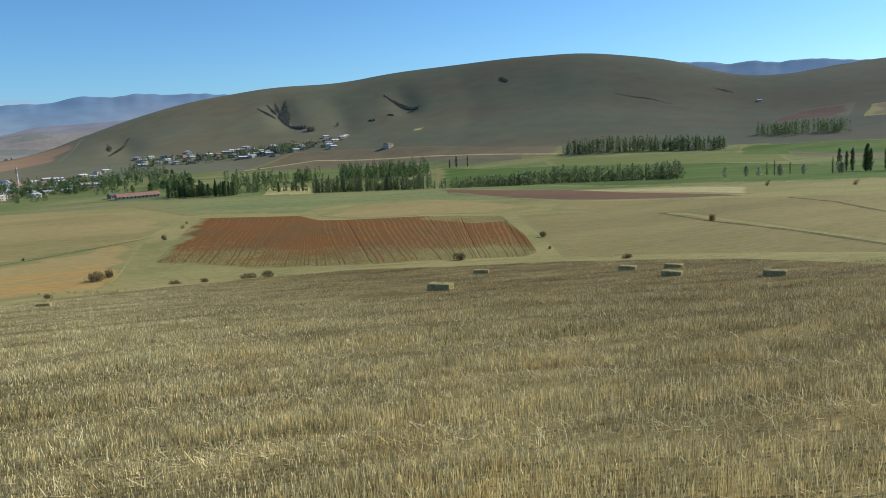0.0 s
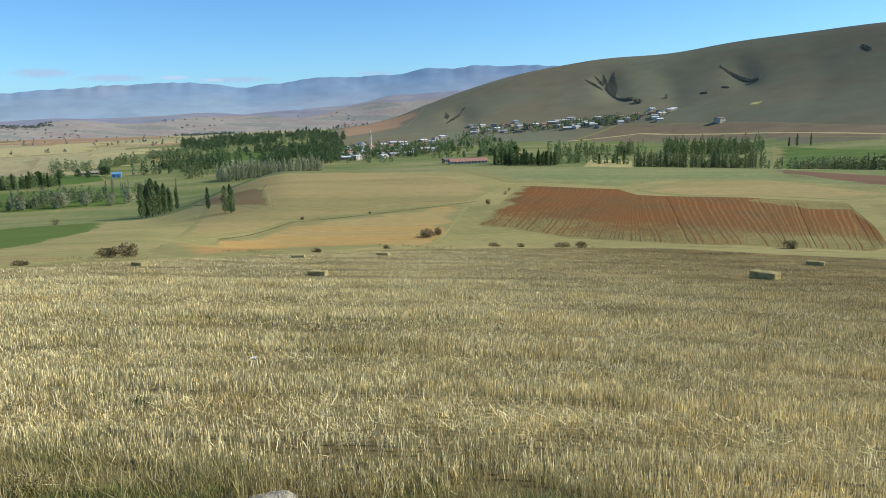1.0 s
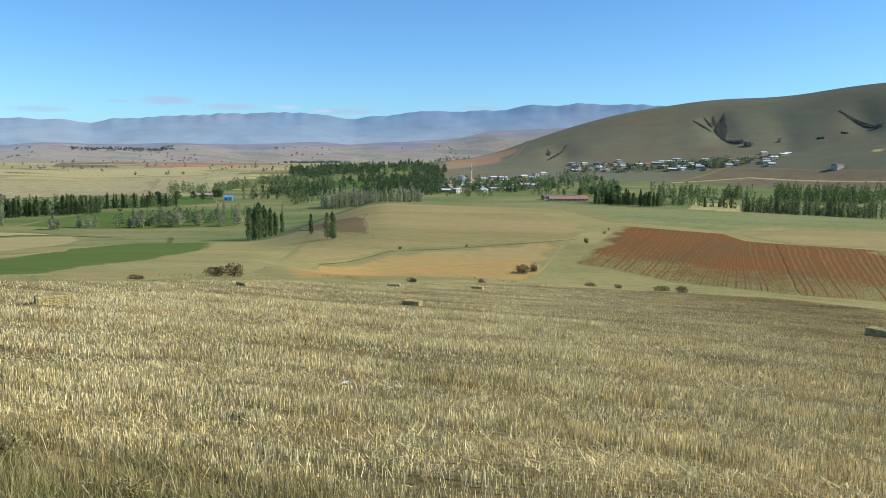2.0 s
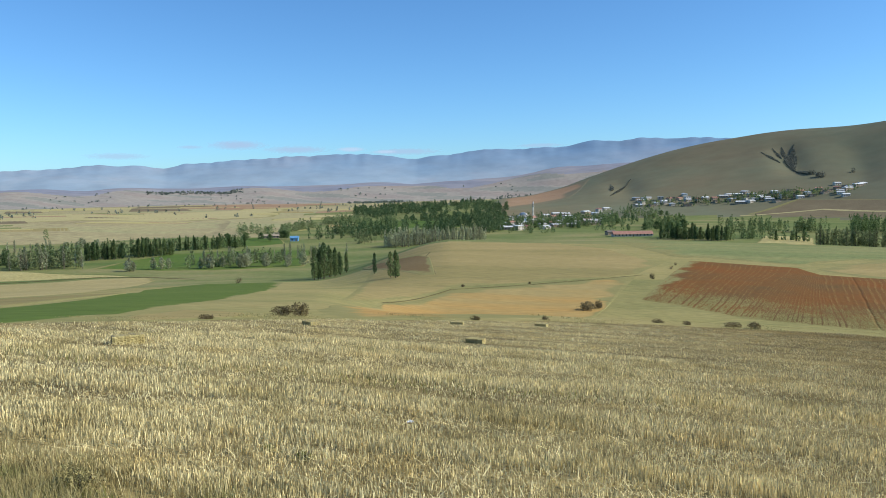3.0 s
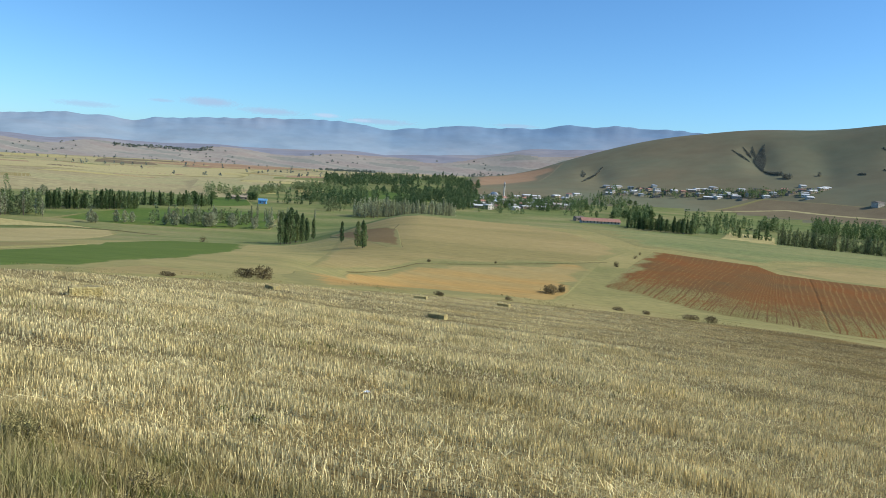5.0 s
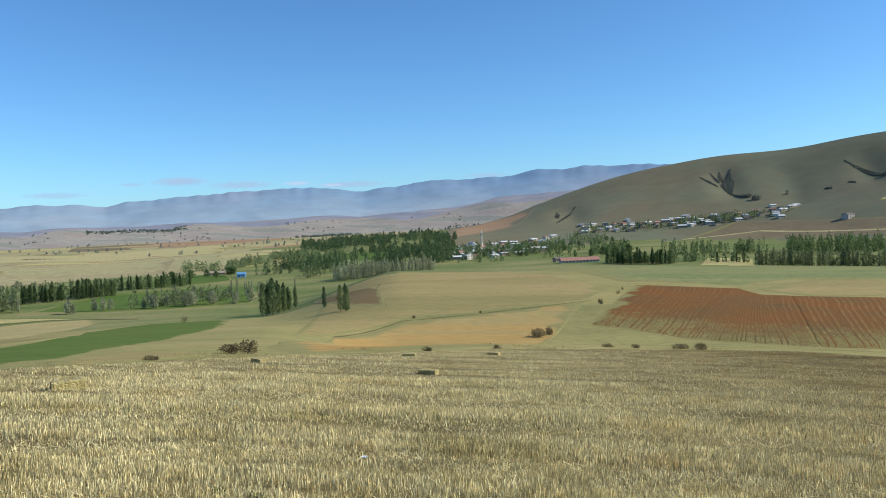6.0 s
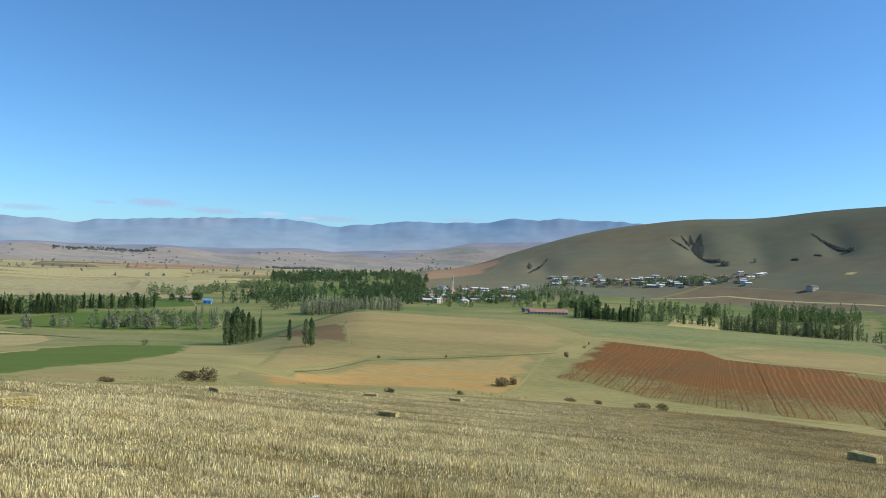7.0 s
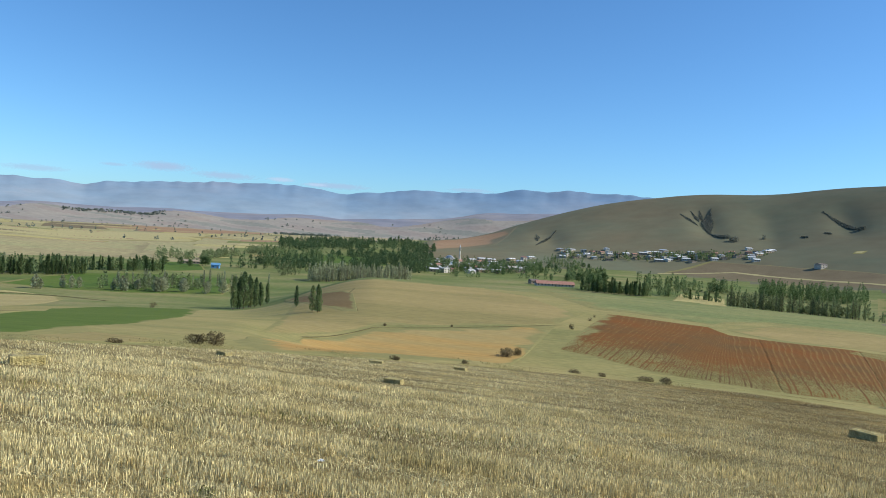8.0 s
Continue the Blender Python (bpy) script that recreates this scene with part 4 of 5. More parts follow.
row(POPLARS, 56.6, 553, 63, 548, 20, 16, 0.012)
row(BUSHY, 50.5, 440, 57, 520, 8, 6.5, 0.03, 8)
row(YOUNG, 52, 460, 56, 520, 4, 9, 0.02, 13)


def far_wood(name, n, a0, a1, near, far, tall, wide, clumps, size, mat, label, seed, gaps=0.0, ground_at=height, broad=0.0):
    """A wood of many trees that nobody could count, as one mesh."""
    g = np.random.default_rng(seed)
    a = g.uniform(a0, a1, n)
    s = g.uniform(0, 1, n)
    r0, r1 = np.interp(a, *near), np.interp(a, *far)
    r = r0 + (r1 - r0) * s
    x, y = polar(a, r)
    if gaps:
        ok = ripple(x, y, 0.045 * np.mean(r), 2.0) > gaps
        x, y = x[ok], y[ok]
        n = len(x)
    z = ground_at(x, y)
    h = tall * g.uniform(0.6, 1.15, n) * (0.92 + 0.2 * ripple(x, y, 30.0, 1.0))
    stout = np.where(g.uniform(0, 1, n) < broad, g.uniform(1.5, 2.3, n), 1.0)[:, None]
    h = h / stout[:, 0] ** 0.35
    k = clumps
    s, t = g.uniform(0, 1, (n, k)), g.uniform(0, 2 * np.pi, (n, k))
    rad = stout * wide * g.uniform(0.7, 1.3, (n, 1)) * np.sin(np.pi * (0.1 + 0.9 * s) ** 0.8) ** 0.5 * g.uniform(0.2, 1, (n, k)) ** 0.5
    c = np.stack([x[:, None] + np.cos(t) * rad, y[:, None] + np.sin(t) * rad, z[:, None] + h[:, None] * (0.05 + 0.95 * s)], -1).reshape(-1, 3)
    m = len(c)
    u = g.normal(size=(m, 3))
    u /= np.linalg.norm(u, axis=1)[:, None]
    v = np.cross(u, g.normal(size=(m, 3)))
    v /= np.linalg.norm(v, axis=1)[:, None]
    q = size * g.uniform(0.6, 1.4, m)[:, None]
    verts = np.stack([c - u * q, c + v * q * 0.7, c + u * q, c - v * q * 0.7], 1).reshape(-1, 3)
    ob = new(name, fast_mesh(name, verts, np.arange(m * 4).reshape(-1, 4), mat))
    tagged(ob, label, "woods", kind="stuff")


far_wood("poplar_wood", 620, -13.4, -2.0, ((-13.4, -11, -8, -2.0), (1500, 1300, 1180, 1130)), ((-13.4, -9, -2.0), (1900, 2100, 1500)), 17, 2.6, 120, 0.9, M_WOODLEAF, "dense dark poplar wood along the valley stream", 5, -0.25, broad=0.6)
far_wood("poplar_wood", 250, -9.2, -2.3, ((-9.2, -2.3), (880, 880)), ((-9.2, -2.3), (1160, 1130)), 17, 2.3, 120, 0.75, M_WOODLEAF, "dark poplars in the lower part of the valley wood", 15, -0.2, broad=0.5)
far_wood("poplar_wood", 230, -16.9, -9.4, ((-16.9, -9.4), (800, 850)), ((-16.9, -9.4), (905, 990)), 15, 1.9, 80, 0.7, M_WOODLEAF, "poplar plantation with light gaps between its rows", 16, -0.15, broad=0.15)
far_wood("poplar_wood", 150, -18.8, -12.6, ((-18.8, -12.6), (930, 1330)), ((-18.8, -12.6), (985, 1480)), 14, 2.6, 70, 0.85, M_MIDPOP, "belt of trees slanting away along the valley's edge", 17, -0.3, broad=0.6)
far_wood("poplar_wood", 120, -14.5, -9.0, ((-14.5, -9.0), (1040, 1080)), ((-14.5, -9.0), (1230, 1250)), 15, 2.2, 70, 0.8, M_BELTLEAF, "loose groups of poplars among small meadows", 18, 0.1, broad=0.4)
far_wood("poplar_wood", 90, -13.5, -6, ((-13.5, -6), (720, 770)), ((-13.5, -6), (800, 840)), 11, 1.7, 55, 0.6, M_MIDPOP, "young light poplars before the plantation", 19, 0.0)
field("crop_field", ((-15.5, 985), (-10, 1010), (-5, 1010)), ((-13.2, 1260), (-9, 1270), (-5, 1150)), M_GREEN, "fresh green meadow between the woods")
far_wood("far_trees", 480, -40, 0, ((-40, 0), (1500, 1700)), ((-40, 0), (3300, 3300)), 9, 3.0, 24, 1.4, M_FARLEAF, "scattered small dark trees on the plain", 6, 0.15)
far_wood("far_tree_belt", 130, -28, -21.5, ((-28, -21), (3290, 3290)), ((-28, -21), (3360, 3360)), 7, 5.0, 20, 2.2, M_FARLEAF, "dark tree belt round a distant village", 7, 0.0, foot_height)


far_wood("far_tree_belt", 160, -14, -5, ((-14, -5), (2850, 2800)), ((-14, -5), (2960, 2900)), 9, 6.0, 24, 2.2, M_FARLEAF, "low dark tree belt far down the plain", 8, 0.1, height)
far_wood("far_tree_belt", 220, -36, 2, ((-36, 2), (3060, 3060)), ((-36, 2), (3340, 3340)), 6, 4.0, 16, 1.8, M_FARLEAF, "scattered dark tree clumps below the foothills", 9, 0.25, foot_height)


def tree_belt(a0, r0, a1, r1, deep, n, tall, wide, mat, label, seed, gaps=0.0, clumps=75):
    far_wood("poplar_belt", n, a0, a1, ((a0, a1), (r0, r1)), ((a0, a1), (r0 + deep, r1 + deep)), tall, wide, clumps, 0.6, mat, label, seed, gaps)


tree_belt(-40, 630, -26.3, 672, 14, 190, 13.5, 1.25, M_BELTLEAF, "dense dark poplar row by the meadow", 31)
tree_belt(-26.3, 712, -21.5, 726, 14, 44, 12, 1.7, M_BELTLEAF, "poplar row beyond the meadow", 32)
tree_belt(-36.8, 600, -32.2, 585, 30, 50, 13, 1.8, M_MIDPOP, "pale thin poplars by the yellow field", 33)
tree_belt(-25.5, 530, -15.5, 560, 60, 80, 10, 2.0, M_MIDPOP, "pale willows and poplars at the meadow's edge", 34, -0.3)
tree_belt(-11.2, 665, -3.6, 732, 24, 170, 15, 1.1, M_PALEPOP, "row of pale thin poplars before the wood", 35)
tree_belt(9.2, 770, 14.2, 745, 20, 120, 14, 1.3, M_BELTLEAF, "dark poplar row behind the green shoulder", 36)
tree_belt(19.4, 690, 28.2, 640, 30, 260, 12, 1.1, M_MIDPOP, "dense band of young light poplars", 37, 0.0, 44)
tree_belt(28.2, 560, 46.5, 405, 24, 430, 9.5, 1.3, M_MIDPOP, "long band of young light poplars", 38, -0.6, 34)
tree_belt(14, 780, 19, 740, 30, 30, 9, 1.8, M_BELTLEAF, "dark poplars round a small yellow field", 39, 0.0)
tree_belt(13.8, 890, 21.4, 890, 40, 120, 16, 1.7, M_BELTLEAF, "dark poplar belt behind young poplars", 21, -0.2)
tree_belt(21.3, 880, 28.0, 850, 90, 260, 19, 1.7, M_POPLAR, "dense dark poplar plantation", 22)
tree_belt(38.2, 1020, 49.3, 975, 30, 260, 18.5, 1.7, M_POPLAR, "long dark poplar belt along the green fields", 23)
tree_belt(51.2, 1140, 57.2, 1115, 40, 120, 18.5, 1.7, M_POPLAR, "poplar belt under the far hillside", 24, -0.3)
tree_belt(-2.0, 850, 7.0, 880, 70, 46, 8, 2.4, M_BELTLEAF, "fruit trees in gardens below the village", 63, -0.1)
tree_belt(-3, 930, 6.0, 990, 280, 330, 11, 2.4, M_BELTLEAF, "trees between the lower village houses", 27, -0.35)
tree_belt(8.0, 900, 10.8, 930, 120, 80, 16, 2.8, M_BELTLEAF, "dense dark trees beside the farm shed", 28)
tree_belt(-39.5, 930, -34.3, 900, 50, 44, 11, 2.6, M_BELTLEAF, "dark trees on the near plain", 29, -0.1)
tree_belt(-22.5, 900, -16, 860, 120, 60, 12, 4.0, M_BELTLEAF, "dark trees round the pale farm shed", 30, -0.1)


tree_belt(8.0, 1000, 10.5, 960, 50, 30, 16, 1.7, M_POPLAR, "dark poplars behind the farm shed", 61)
row(ROUNDS, 9.0, 900, 10.0, 880, 6, 12, 0.02, 8)
tree_belt(7.4, 1375, 22, 1370, 80, 230, 10.5, 2.0, M_BELTLEAF, "garden trees between the upper village houses", 64, -0.1)
tree_belt(-2.5, 955, 7.5, 1000, 220, 120, 15, 2.0, M_WOODLEAF, "tall dark trees among the lower village houses", 65, 0.0)
tree_belt(4.5, 1150, 9.2, 1240, 150, 90, 12, 2.2, M_BELTLEAF, "trees on the slope between two parts of the village", 66, -0.1)
tree_belt(-2.5, 980, 4.5, 1040, 120, 34, 15, 1.7, M_POPLAR, "poplars between the lower village houses", 62)
row(ROUNDS, -2.5, 960, 5.5, 1150, 16, 8, 0.05, 8)
row(ROUNDS, 5.5, 1180, 8.5, 1300, 8, 9, 0.03, 8)
for a0, a1, r, n, tall in ((2.6, 3.8, 960, 9, 13), (4.6, 6.6, 1080, 16, 15), (7.9, 8.6, 1420, 4, 14), (9.5, 9.9, 1400, 3, 15), (11.0, 12.3, 1405, 9, 14), (12.9, 13.2, 1395, 3, 13), (14.1, 14.6, 1400, 4, 15),
                          (15.9, 16.1, 1390, 2, 13), (16.6, 18.3, 1375, 15, 15), (21.2, 21.8, 1400, 3, 11), (6.7, 7.4, 1330, 6, 15), (9.8, 10.5, 1150, 4, 13), (13.0, 14.0, 960, 6, 15), (15.4, 16.6, 930, 7, 17), (18.0, 19.0, 900, 7, 17)):
    tree_belt(a0, r, a1, r - 10, 12, int(n * 1.3), tall, 1.7, M_POPLAR, "group of dark poplars near the village", int(r + 10 * a0))
row(POPLARS, 15.5, 770, 20, 730, 5, 12, 0.01)
row(POPLARS, 29.3, 1000, 31.5, 980, 3, 13, 0.004)
for proto in POPLARS + RICH + PALES + YOUNG + ROUNDS + BUSHY:
    for o in (proto, *proto.children_recursive):
        bpy.data.objects.remove(o)

# ---- bushes and stones ----
def bush(name, wide, tall, n, seed, label, mat=None):
    ob = new(name)
    g = np.random.default_rng(seed)
    lobes = [(g.uniform(-0.6, 0.6) * wide / 2, g.uniform(-0.4, 0.4) * wide / 2, g.uniform(0.2, 0.55) * tall, g.uniform(0.32, 0.55)) for _ in range(6)]

    def where(h):
        lx, ly, lz, s = lobes[h.integers(0, 6)]
        d = h.normal(size=3)
        d /= np.linalg.norm(d)
        k = h.uniform(0.3, 1) ** 0.5
        return (lx + d[0] * wide * 0.55 * s * k, ly + d[1] * wide * 0.55 * s * k, abs(lz + d[2] * tall * 0.95 * s * k))

    v, f = leaf_cloud(n, where, 0.045 * (wide + tall) * 0.5 * min(1.0, (700 / n) ** 0.5), seed)
    crown = new("foliage", fast_mesh("foliage", v, f, mat or M_BUSH))
    crown.parent = ob
    for k in range(4):
        bm = bmesh.new()
        t = k * 1.6 + seed
        d = Vector((math.cos(t) * wide * 0.25, math.sin(t) * wide * 0.25, tall * 0.7))
        m = Matrix.Translation(d / 2) @ d.to_track_quat("Z", "Y").to_matrix().to_4x4()
        bmesh.ops.create_cone(bm, cap_ends=True, segments=5, radius1=0.03 * tall + 0.01, radius2=0.008, depth=d.length, matrix=m)
        part("stem", bm, M_BARK, ob)
    return tagged(ob, label, "bush", "bushes on the slope")


BUSHES = (
    (-18.9, 43.0, 1.5, 0.7, "brown thorny bush at the stubble's edge"), (-17.7, 42.4, 1.2, 0.95, "twiggy dark bush beside another at the stubble's edge"),
    (3.9, 118.0, 3.2, 1.5, "dark spreading bush between bare and grassy slope"), (4.75, 121.0, 1.9, 1.5, "small dark bush beside a larger one on the slope"), (8.6, 177.0, 1.3, 1.5, "small dark bush between tan and red fields"),
    (36.4, 142.0, 2.1, 1.3, "low round bush beside the ploughed field"), (14.3, 55.2, 1.4, 0.45, "low straggling bush below the ploughed field"),
    (15.6, 54.6, 1.2, 0.6, "low straggling bush below the ploughed field"), (30.1, 113.5, 2.4, 1.4, "grey-green bush at the ploughed field's edge"),
    (48.5, 163.0, 1.9, 1.6, "lone round bush on a field bank"), (42.6, 51.0, 1.0, 0.35, "flat dark bush at the stubble's edge"),
    (36.9, 122.0, 0.9, 0.6, "tiny bush beside the ploughed field"), (52.1, 318.0, 3.0, 2.6, "small dark bush on the far field"),
    (57.5, 314.0, 3.0, 2.5, "small dark bush on the far field"), (9.9, 209.0, 1.7, 1.2, "small bush at the corner of the red field"),
    (10.2, 228.0, 1.5, 1.1, "small bush at the corner of the red field"), (-24.1, 37.3, 1.0, 0.3, "flat scrubby bush at the stubble's edge"),
    (-22.0, 356.0, 4.0, 3.2, "round bush beside the green field"), (-5.4, 148.0, 0.95, 0.8, "small bush on the bare field"),
    (-0.3, 160.0, 0.8, 0.6, "tiny bush on the bare field"), (9.0, 54.5, 1.2, 0.3, "flat scrub on the grassy strip"),
    (-4.3, 46.5, 0.9, 0.3, "flat scrub on the grassy strip"), (0.9, 50.0, 0.7, 0.35, "flat scrub on the grassy strip"), (11.0, 54.5, 0.9, 0.35, "flat scrub on the grassy strip"),
)
for k, (bearing, distance, wide, tall, label) in enumerate(BUSHES):
    bush("bush", wide, tall, 700 if distance < 180 else 260, k + 40, label).matrix_basis = at(bearing, distance, 0.03, k * 40)

bush("thistle", 0.5, 0.26, 1500, 91, "dry grey thistle clump in the verge", M_WEED).matrix_basis = at(-25.5, 7.1, 0.03)
bush("thistle", 0.6, 0.38, 1500, 93, "dry brownish thistle clump in the verge", M_WEED).matrix_basis = at(-33.0, 8.6, 0.03)


for bearing, distance, wide, tall, seed in ((-20.0, 10.3, 0.34, 0.17, 94), (-17.6, 9.9, 0.42, 0.18, 95)):
    bush("weed_clump", wide, tall, 900, seed, "dark green weed clump among the stubble", M_GREENWEED).matrix_basis = at(bearing, distance, 0.0)


def scrap():
    """A crumpled scrap of pale plastic."""
    bm = bmesh.new()
    bmesh.ops.create_grid(bm, x_segments=9, y_segments=7, size=1)
    for v in bm.verts:
        p = v.co.copy()
        v.co = Vector((p.x * 0.055, p.y * 0.035, 0.035 + 0.03 * noise.noise(p * 1.9) + 0.014 * noise.noise(p * 5.3)))
    bmesh.ops.solidify(bm, geom=bm.faces[:], thickness=0.003)
    me = bpy.data.meshes.new("plastic_scrap")
    bm.to_mesh(me)
    bm.free()
    me.materials.append(M_SCRAP)
    ob = new("plastic_scrap", me)
    return tagged(ob, "crumpled white plastic scrap caught in the stubble", "litter")


M_SCRAP = material("white_plastic", [(0.70, 0.70, 0.70), (0.82, 0.82, 0.82)], (0.01, 0.1), rough=0.5, bump=0.2, spec=0.3)
scrap().matrix_basis = at(-9.4, 12.6, -0.06, 25)


def field_stone():
    ob_mesh = bmesh.new()
    bmesh.ops.create_icosphere(ob_mesh, subdivisions=4, radius=1)
    for v in ob_mesh.verts:
        p = v.co.copy()
        v.co = Vector((p.x * 0.27, p.y * 0.19, p.z * 0.12)) * (1 + 0.22 * noise.noise(p * 1.7) + 0.07 * noise.noise(p * 5))
    me = bpy.data.meshes.new("field_stone")
    ob_mesh.to_mesh(me)
    ob_mesh.free()
    me.materials.append(M_STONE)
    ob = new("field_stone", me)
    ob.matrix_basis = at(-8.9, 6.15, -0.07, 20)
    tagged(ob, "pale weathered limestone lying in the verge weeds", "stone")


field_stone()


# ---- scrub in the ravines ----
def ravine_scrub(points, n, wide, tall, seed, label, narrow=0.25):
    """Scrub that fills a gully: narrow at its head, widest past the middle."""
    g = np.random.default_rng(seed)
    p = along(points, n)
    s = np.linspace(0, 1, n)
    half = wide / 2 * np.maximum(narrow, np.sin(np.pi * s ** 1.3) ** 0.8)
    k = np.clip((half * 9).astype(int), 10, 100)
    c = np.repeat(p, k, 0) + g.uniform(-1, 1, (k.sum(), 2)) * np.repeat(half, k)[:, None]
    z = height(c[:, 0], c[:, 1]) + g.uniform(0, 1, len(c)) * tall * np.repeat(0.5 + 0.5 * half / half.max(), k)
    c = np.concatenate([c, z[:, None]], 1)
    m = len(c)
    u = g.normal(size=(m, 3))
    u /= np.linalg.norm(u, axis=1)[:, None]
    v = np.cross(u, g.normal(size=(m, 3)))
    v /= np.linalg.norm(v, axis=1)[:, None]
    q = 0.8 * g.uniform(0.5, 1.4, m)[:, None]
    ob = new("ravine_scrub", fast_mesh("ravine_scrub", np.stack([c - u * q, c + v * q * 0.7, c + u * q, c - v * q * 0.7], 1).reshape(-1, 3), np.arange(m * 4).reshape(-1, 4), M_SCRUB))
    tagged(ob, label, "scrub", kind="stuff")


M_SCRUB = material("ravine_scrub_leaf", [(0.16, 0.155, 0.115), (0.215, 0.205, 0.15)], (1.0, 12.0), bump=0, island=0.4)
ravine_scrub(((15.8, 1807), (16.4, 1750), (17.0, 1702)), 70, 6, 2.0, 1, "dark scrub along a hillside ravine")
ravine_scrub(((16.5, 1840), (16.9, 1780), (17.1, 1745)), 60, 6, 2.5, 2, "dark scrub along a hillside ravine")
ravine_scrub(((17.1, 1842), (17.2, 1800), (17.3, 1761)), 50, 7, 3, 13, "dark scrub along a hillside ravine")
ravine_scrub(((17.85, 1845), (17.7, 1760), (17.65, 1710), (17.9, 1637)), 130, 21, 4, 3, "dense dark scrub in a deep ravine", 0.1)
ravine_scrub(((17.9, 1637), (18.4, 1605), (18.9, 1581)), 50, 9, 4, 4, "dark bushes at the foot of a ravine")
ravine_scrub(((18.7, 1586), (19.1, 1576)), 14, 13, 7, 14, "round dark bushes at the foot of a ravine")
ravine_scrub(((19.3, 1552), (19.65, 1542)), 14, 15, 9, 15, "round dark bushes at the foot of a ravine")
ravine_scrub(((25.0, 1775), (25.9, 1709), (26.7, 1659), (27.0, 1640)), 120, 11, 3, 5, "dark scrub along a hillside ravine")
ravine_scrub(((27.1, 1632), (27.5, 1625)), 14, 14, 7, 16, "round dark bush at the end of a ravine")
ravine_scrub(((33.6, 1768), (34.1, 1711)), 30, 10, 4, 6, "dark scrub patch on the hill")
ravine_scrub(((41.9, 1540), (43.1, 1519), (44.2, 1511), (45.8, 1480)), 20, 7, 1.6, 7, "thin line of scrub on the hill")
ravine_scrub(((48.6, 1650), (49.8, 1629)), 10, 7, 1.6, 8, "thin line of scrub on the hill")
ravine_scrub(((7.0, 1772), (6.4, 1664), (5.6, 1573)), 110, 6, 2.5, 9, "dark scrub along a narrow gully")
ravine_scrub(((5.6, 1761), (5.7, 1690), (5.7, 1642)), 50, 8, 3, 10, "dark scrub along a narrow gully")
ravine_scrub(((21.4, 1577), (21.5, 1590)), 8, 6, 8, 11, "lone dark bushes on the hill")
ravine_scrub(((23.8, 1575), (24.2, 1560)), 20, 6, 3, 12, "scattered bushes on the hill")
ravine_scrub(((25.2, 1600), (25.6, 1585)), 20, 5, 3, 17, "scattered bushes on the hill")


# ---- the village ----
def gable_roof(w, d, h, rise, over=0.5):
    bm = bmesh.new()
    a, b = w / 2 + over, d / 2 + over
    v = [bm.verts.new(p) for p in ((-a, -b, h), (a, -b, h), (a, b, h), (-a, b, h), (-a, 0, h + rise), (a, 0, h + rise),
                                   (-a, -b, h - 0.2), (a, -b, h - 0.2), (a, b, h - 0.2), (-a, b, h - 0.2))]
    for f in ((0, 1, 5, 4), (2, 3, 4, 5), (0, 4, 3), (1, 2, 5), (6, 7, 1, 0), (7, 8, 2, 1), (8, 9, 3, 2), (9, 6, 0, 3), (9, 8, 7, 6)):
        bm.faces.new([v[i] for i in f])
    return bm


def house(w, d, h, rise, wall, roof, label, storeys=1, category="house"):
    ob = new("house" if category == "house" else category)
    bm = bmesh.new()
    box(bm, -w / 2, w / 2, -d / 2, d / 2, -3.0, h - 0.2)
    part("wall", bm, wall, ob)
    if rise > 0.5:
        bm = gable_roof(w, d, h, rise)
    else:
        bm = bmesh.new()
        box(bm, -w / 2 - 0.3, w / 2 + 0.3, -d / 2 - 0.3, d / 2 + 0.3, h - 0.2, h + 0.15)
    part("roof", bm, roof, ob)
    if rise > 0.5:
        bm = bmesh.new()
        box(bm, w * 0.2, w * 0.2 + 0.6, -0.3, 0.3, h, h + rise + 0.9)
        part("chimney", bm, M_MUDWALL, ob)
    for s in range(storeys):
        n = max(2, int(w / 3.4))
        for k in range(n):
            x = (k + 0.5) / n * w - w / 2
            if s == 0 and k == n // 2:
                continue
            window = new("window")
            window.parent = ob
            bm = bmesh.new()
            box(bm, x - 0.6, x + 0.6, -d / 2 - 0.04, -d / 2 + 0.05, 0.9 + s * 2.8, 2.3 + s * 2.8)
            part("pane", bm, M_GLASS, window)
            bm = bmesh.new()
            box(bm, x - 0.75, x + 0.75, -d / 2 - 0.14, -d / 2, 0.75 + s * 2.8, 0.9 + s * 2.8)
            part("sill", bm, M_PLASTER, window)
    bm = bmesh.new()
    x = (n // 2 + 0.5) / n * w - w / 2
    box(bm, x - 0.55, x + 0.55, -d / 2 - 0.05, -d / 2 + 0.05, 0, 2.1)
    part("door", bm, M_DOOR, ob)
    return tagged(ob, label, category, "village houses" if category == "house" else "")


HOUSES = [
    house(11, 8, 3.4, 1.9, M_PLASTER, M_METALROOF, "white village house with a pale metal roof"),
    house(14, 9, 3.2, 1.5, M_PLASTER, M_METALROOF, "long white village house with a pale metal roof"),
    house(9, 8, 5.8, 1.8, M_PLASTER, M_TILEROOF, "two-storey white house with a red roof", 2),
    house(12, 9, 3.0, 0.2, M_MUDWALL, M_DARKROOF, "mud-brick village house with a flat earth roof"),
    house(16, 9, 3.6, 1.6, M_MUDWALL, M_METALROOF, "long earth-walled barn with a pale metal roof"),
    house(10, 8, 3.2, 1.7, M_MUDWALL, M_TILEROOF, "earth-walled house with a red tile roof"),
    house(10, 9, 6.0, 0.2, M_PLASTER, M_METALROOF, "two-storey white house with a flat pale roof", 2),
]
MAIN = ((7.4, 1438), (9.5, 1430), (12.2, 1436), (14.1, 1418), (16.1, 1402), (18.6, 1388), (20.6, 1395), (21.9, 1410))
lot = random.Random(11)
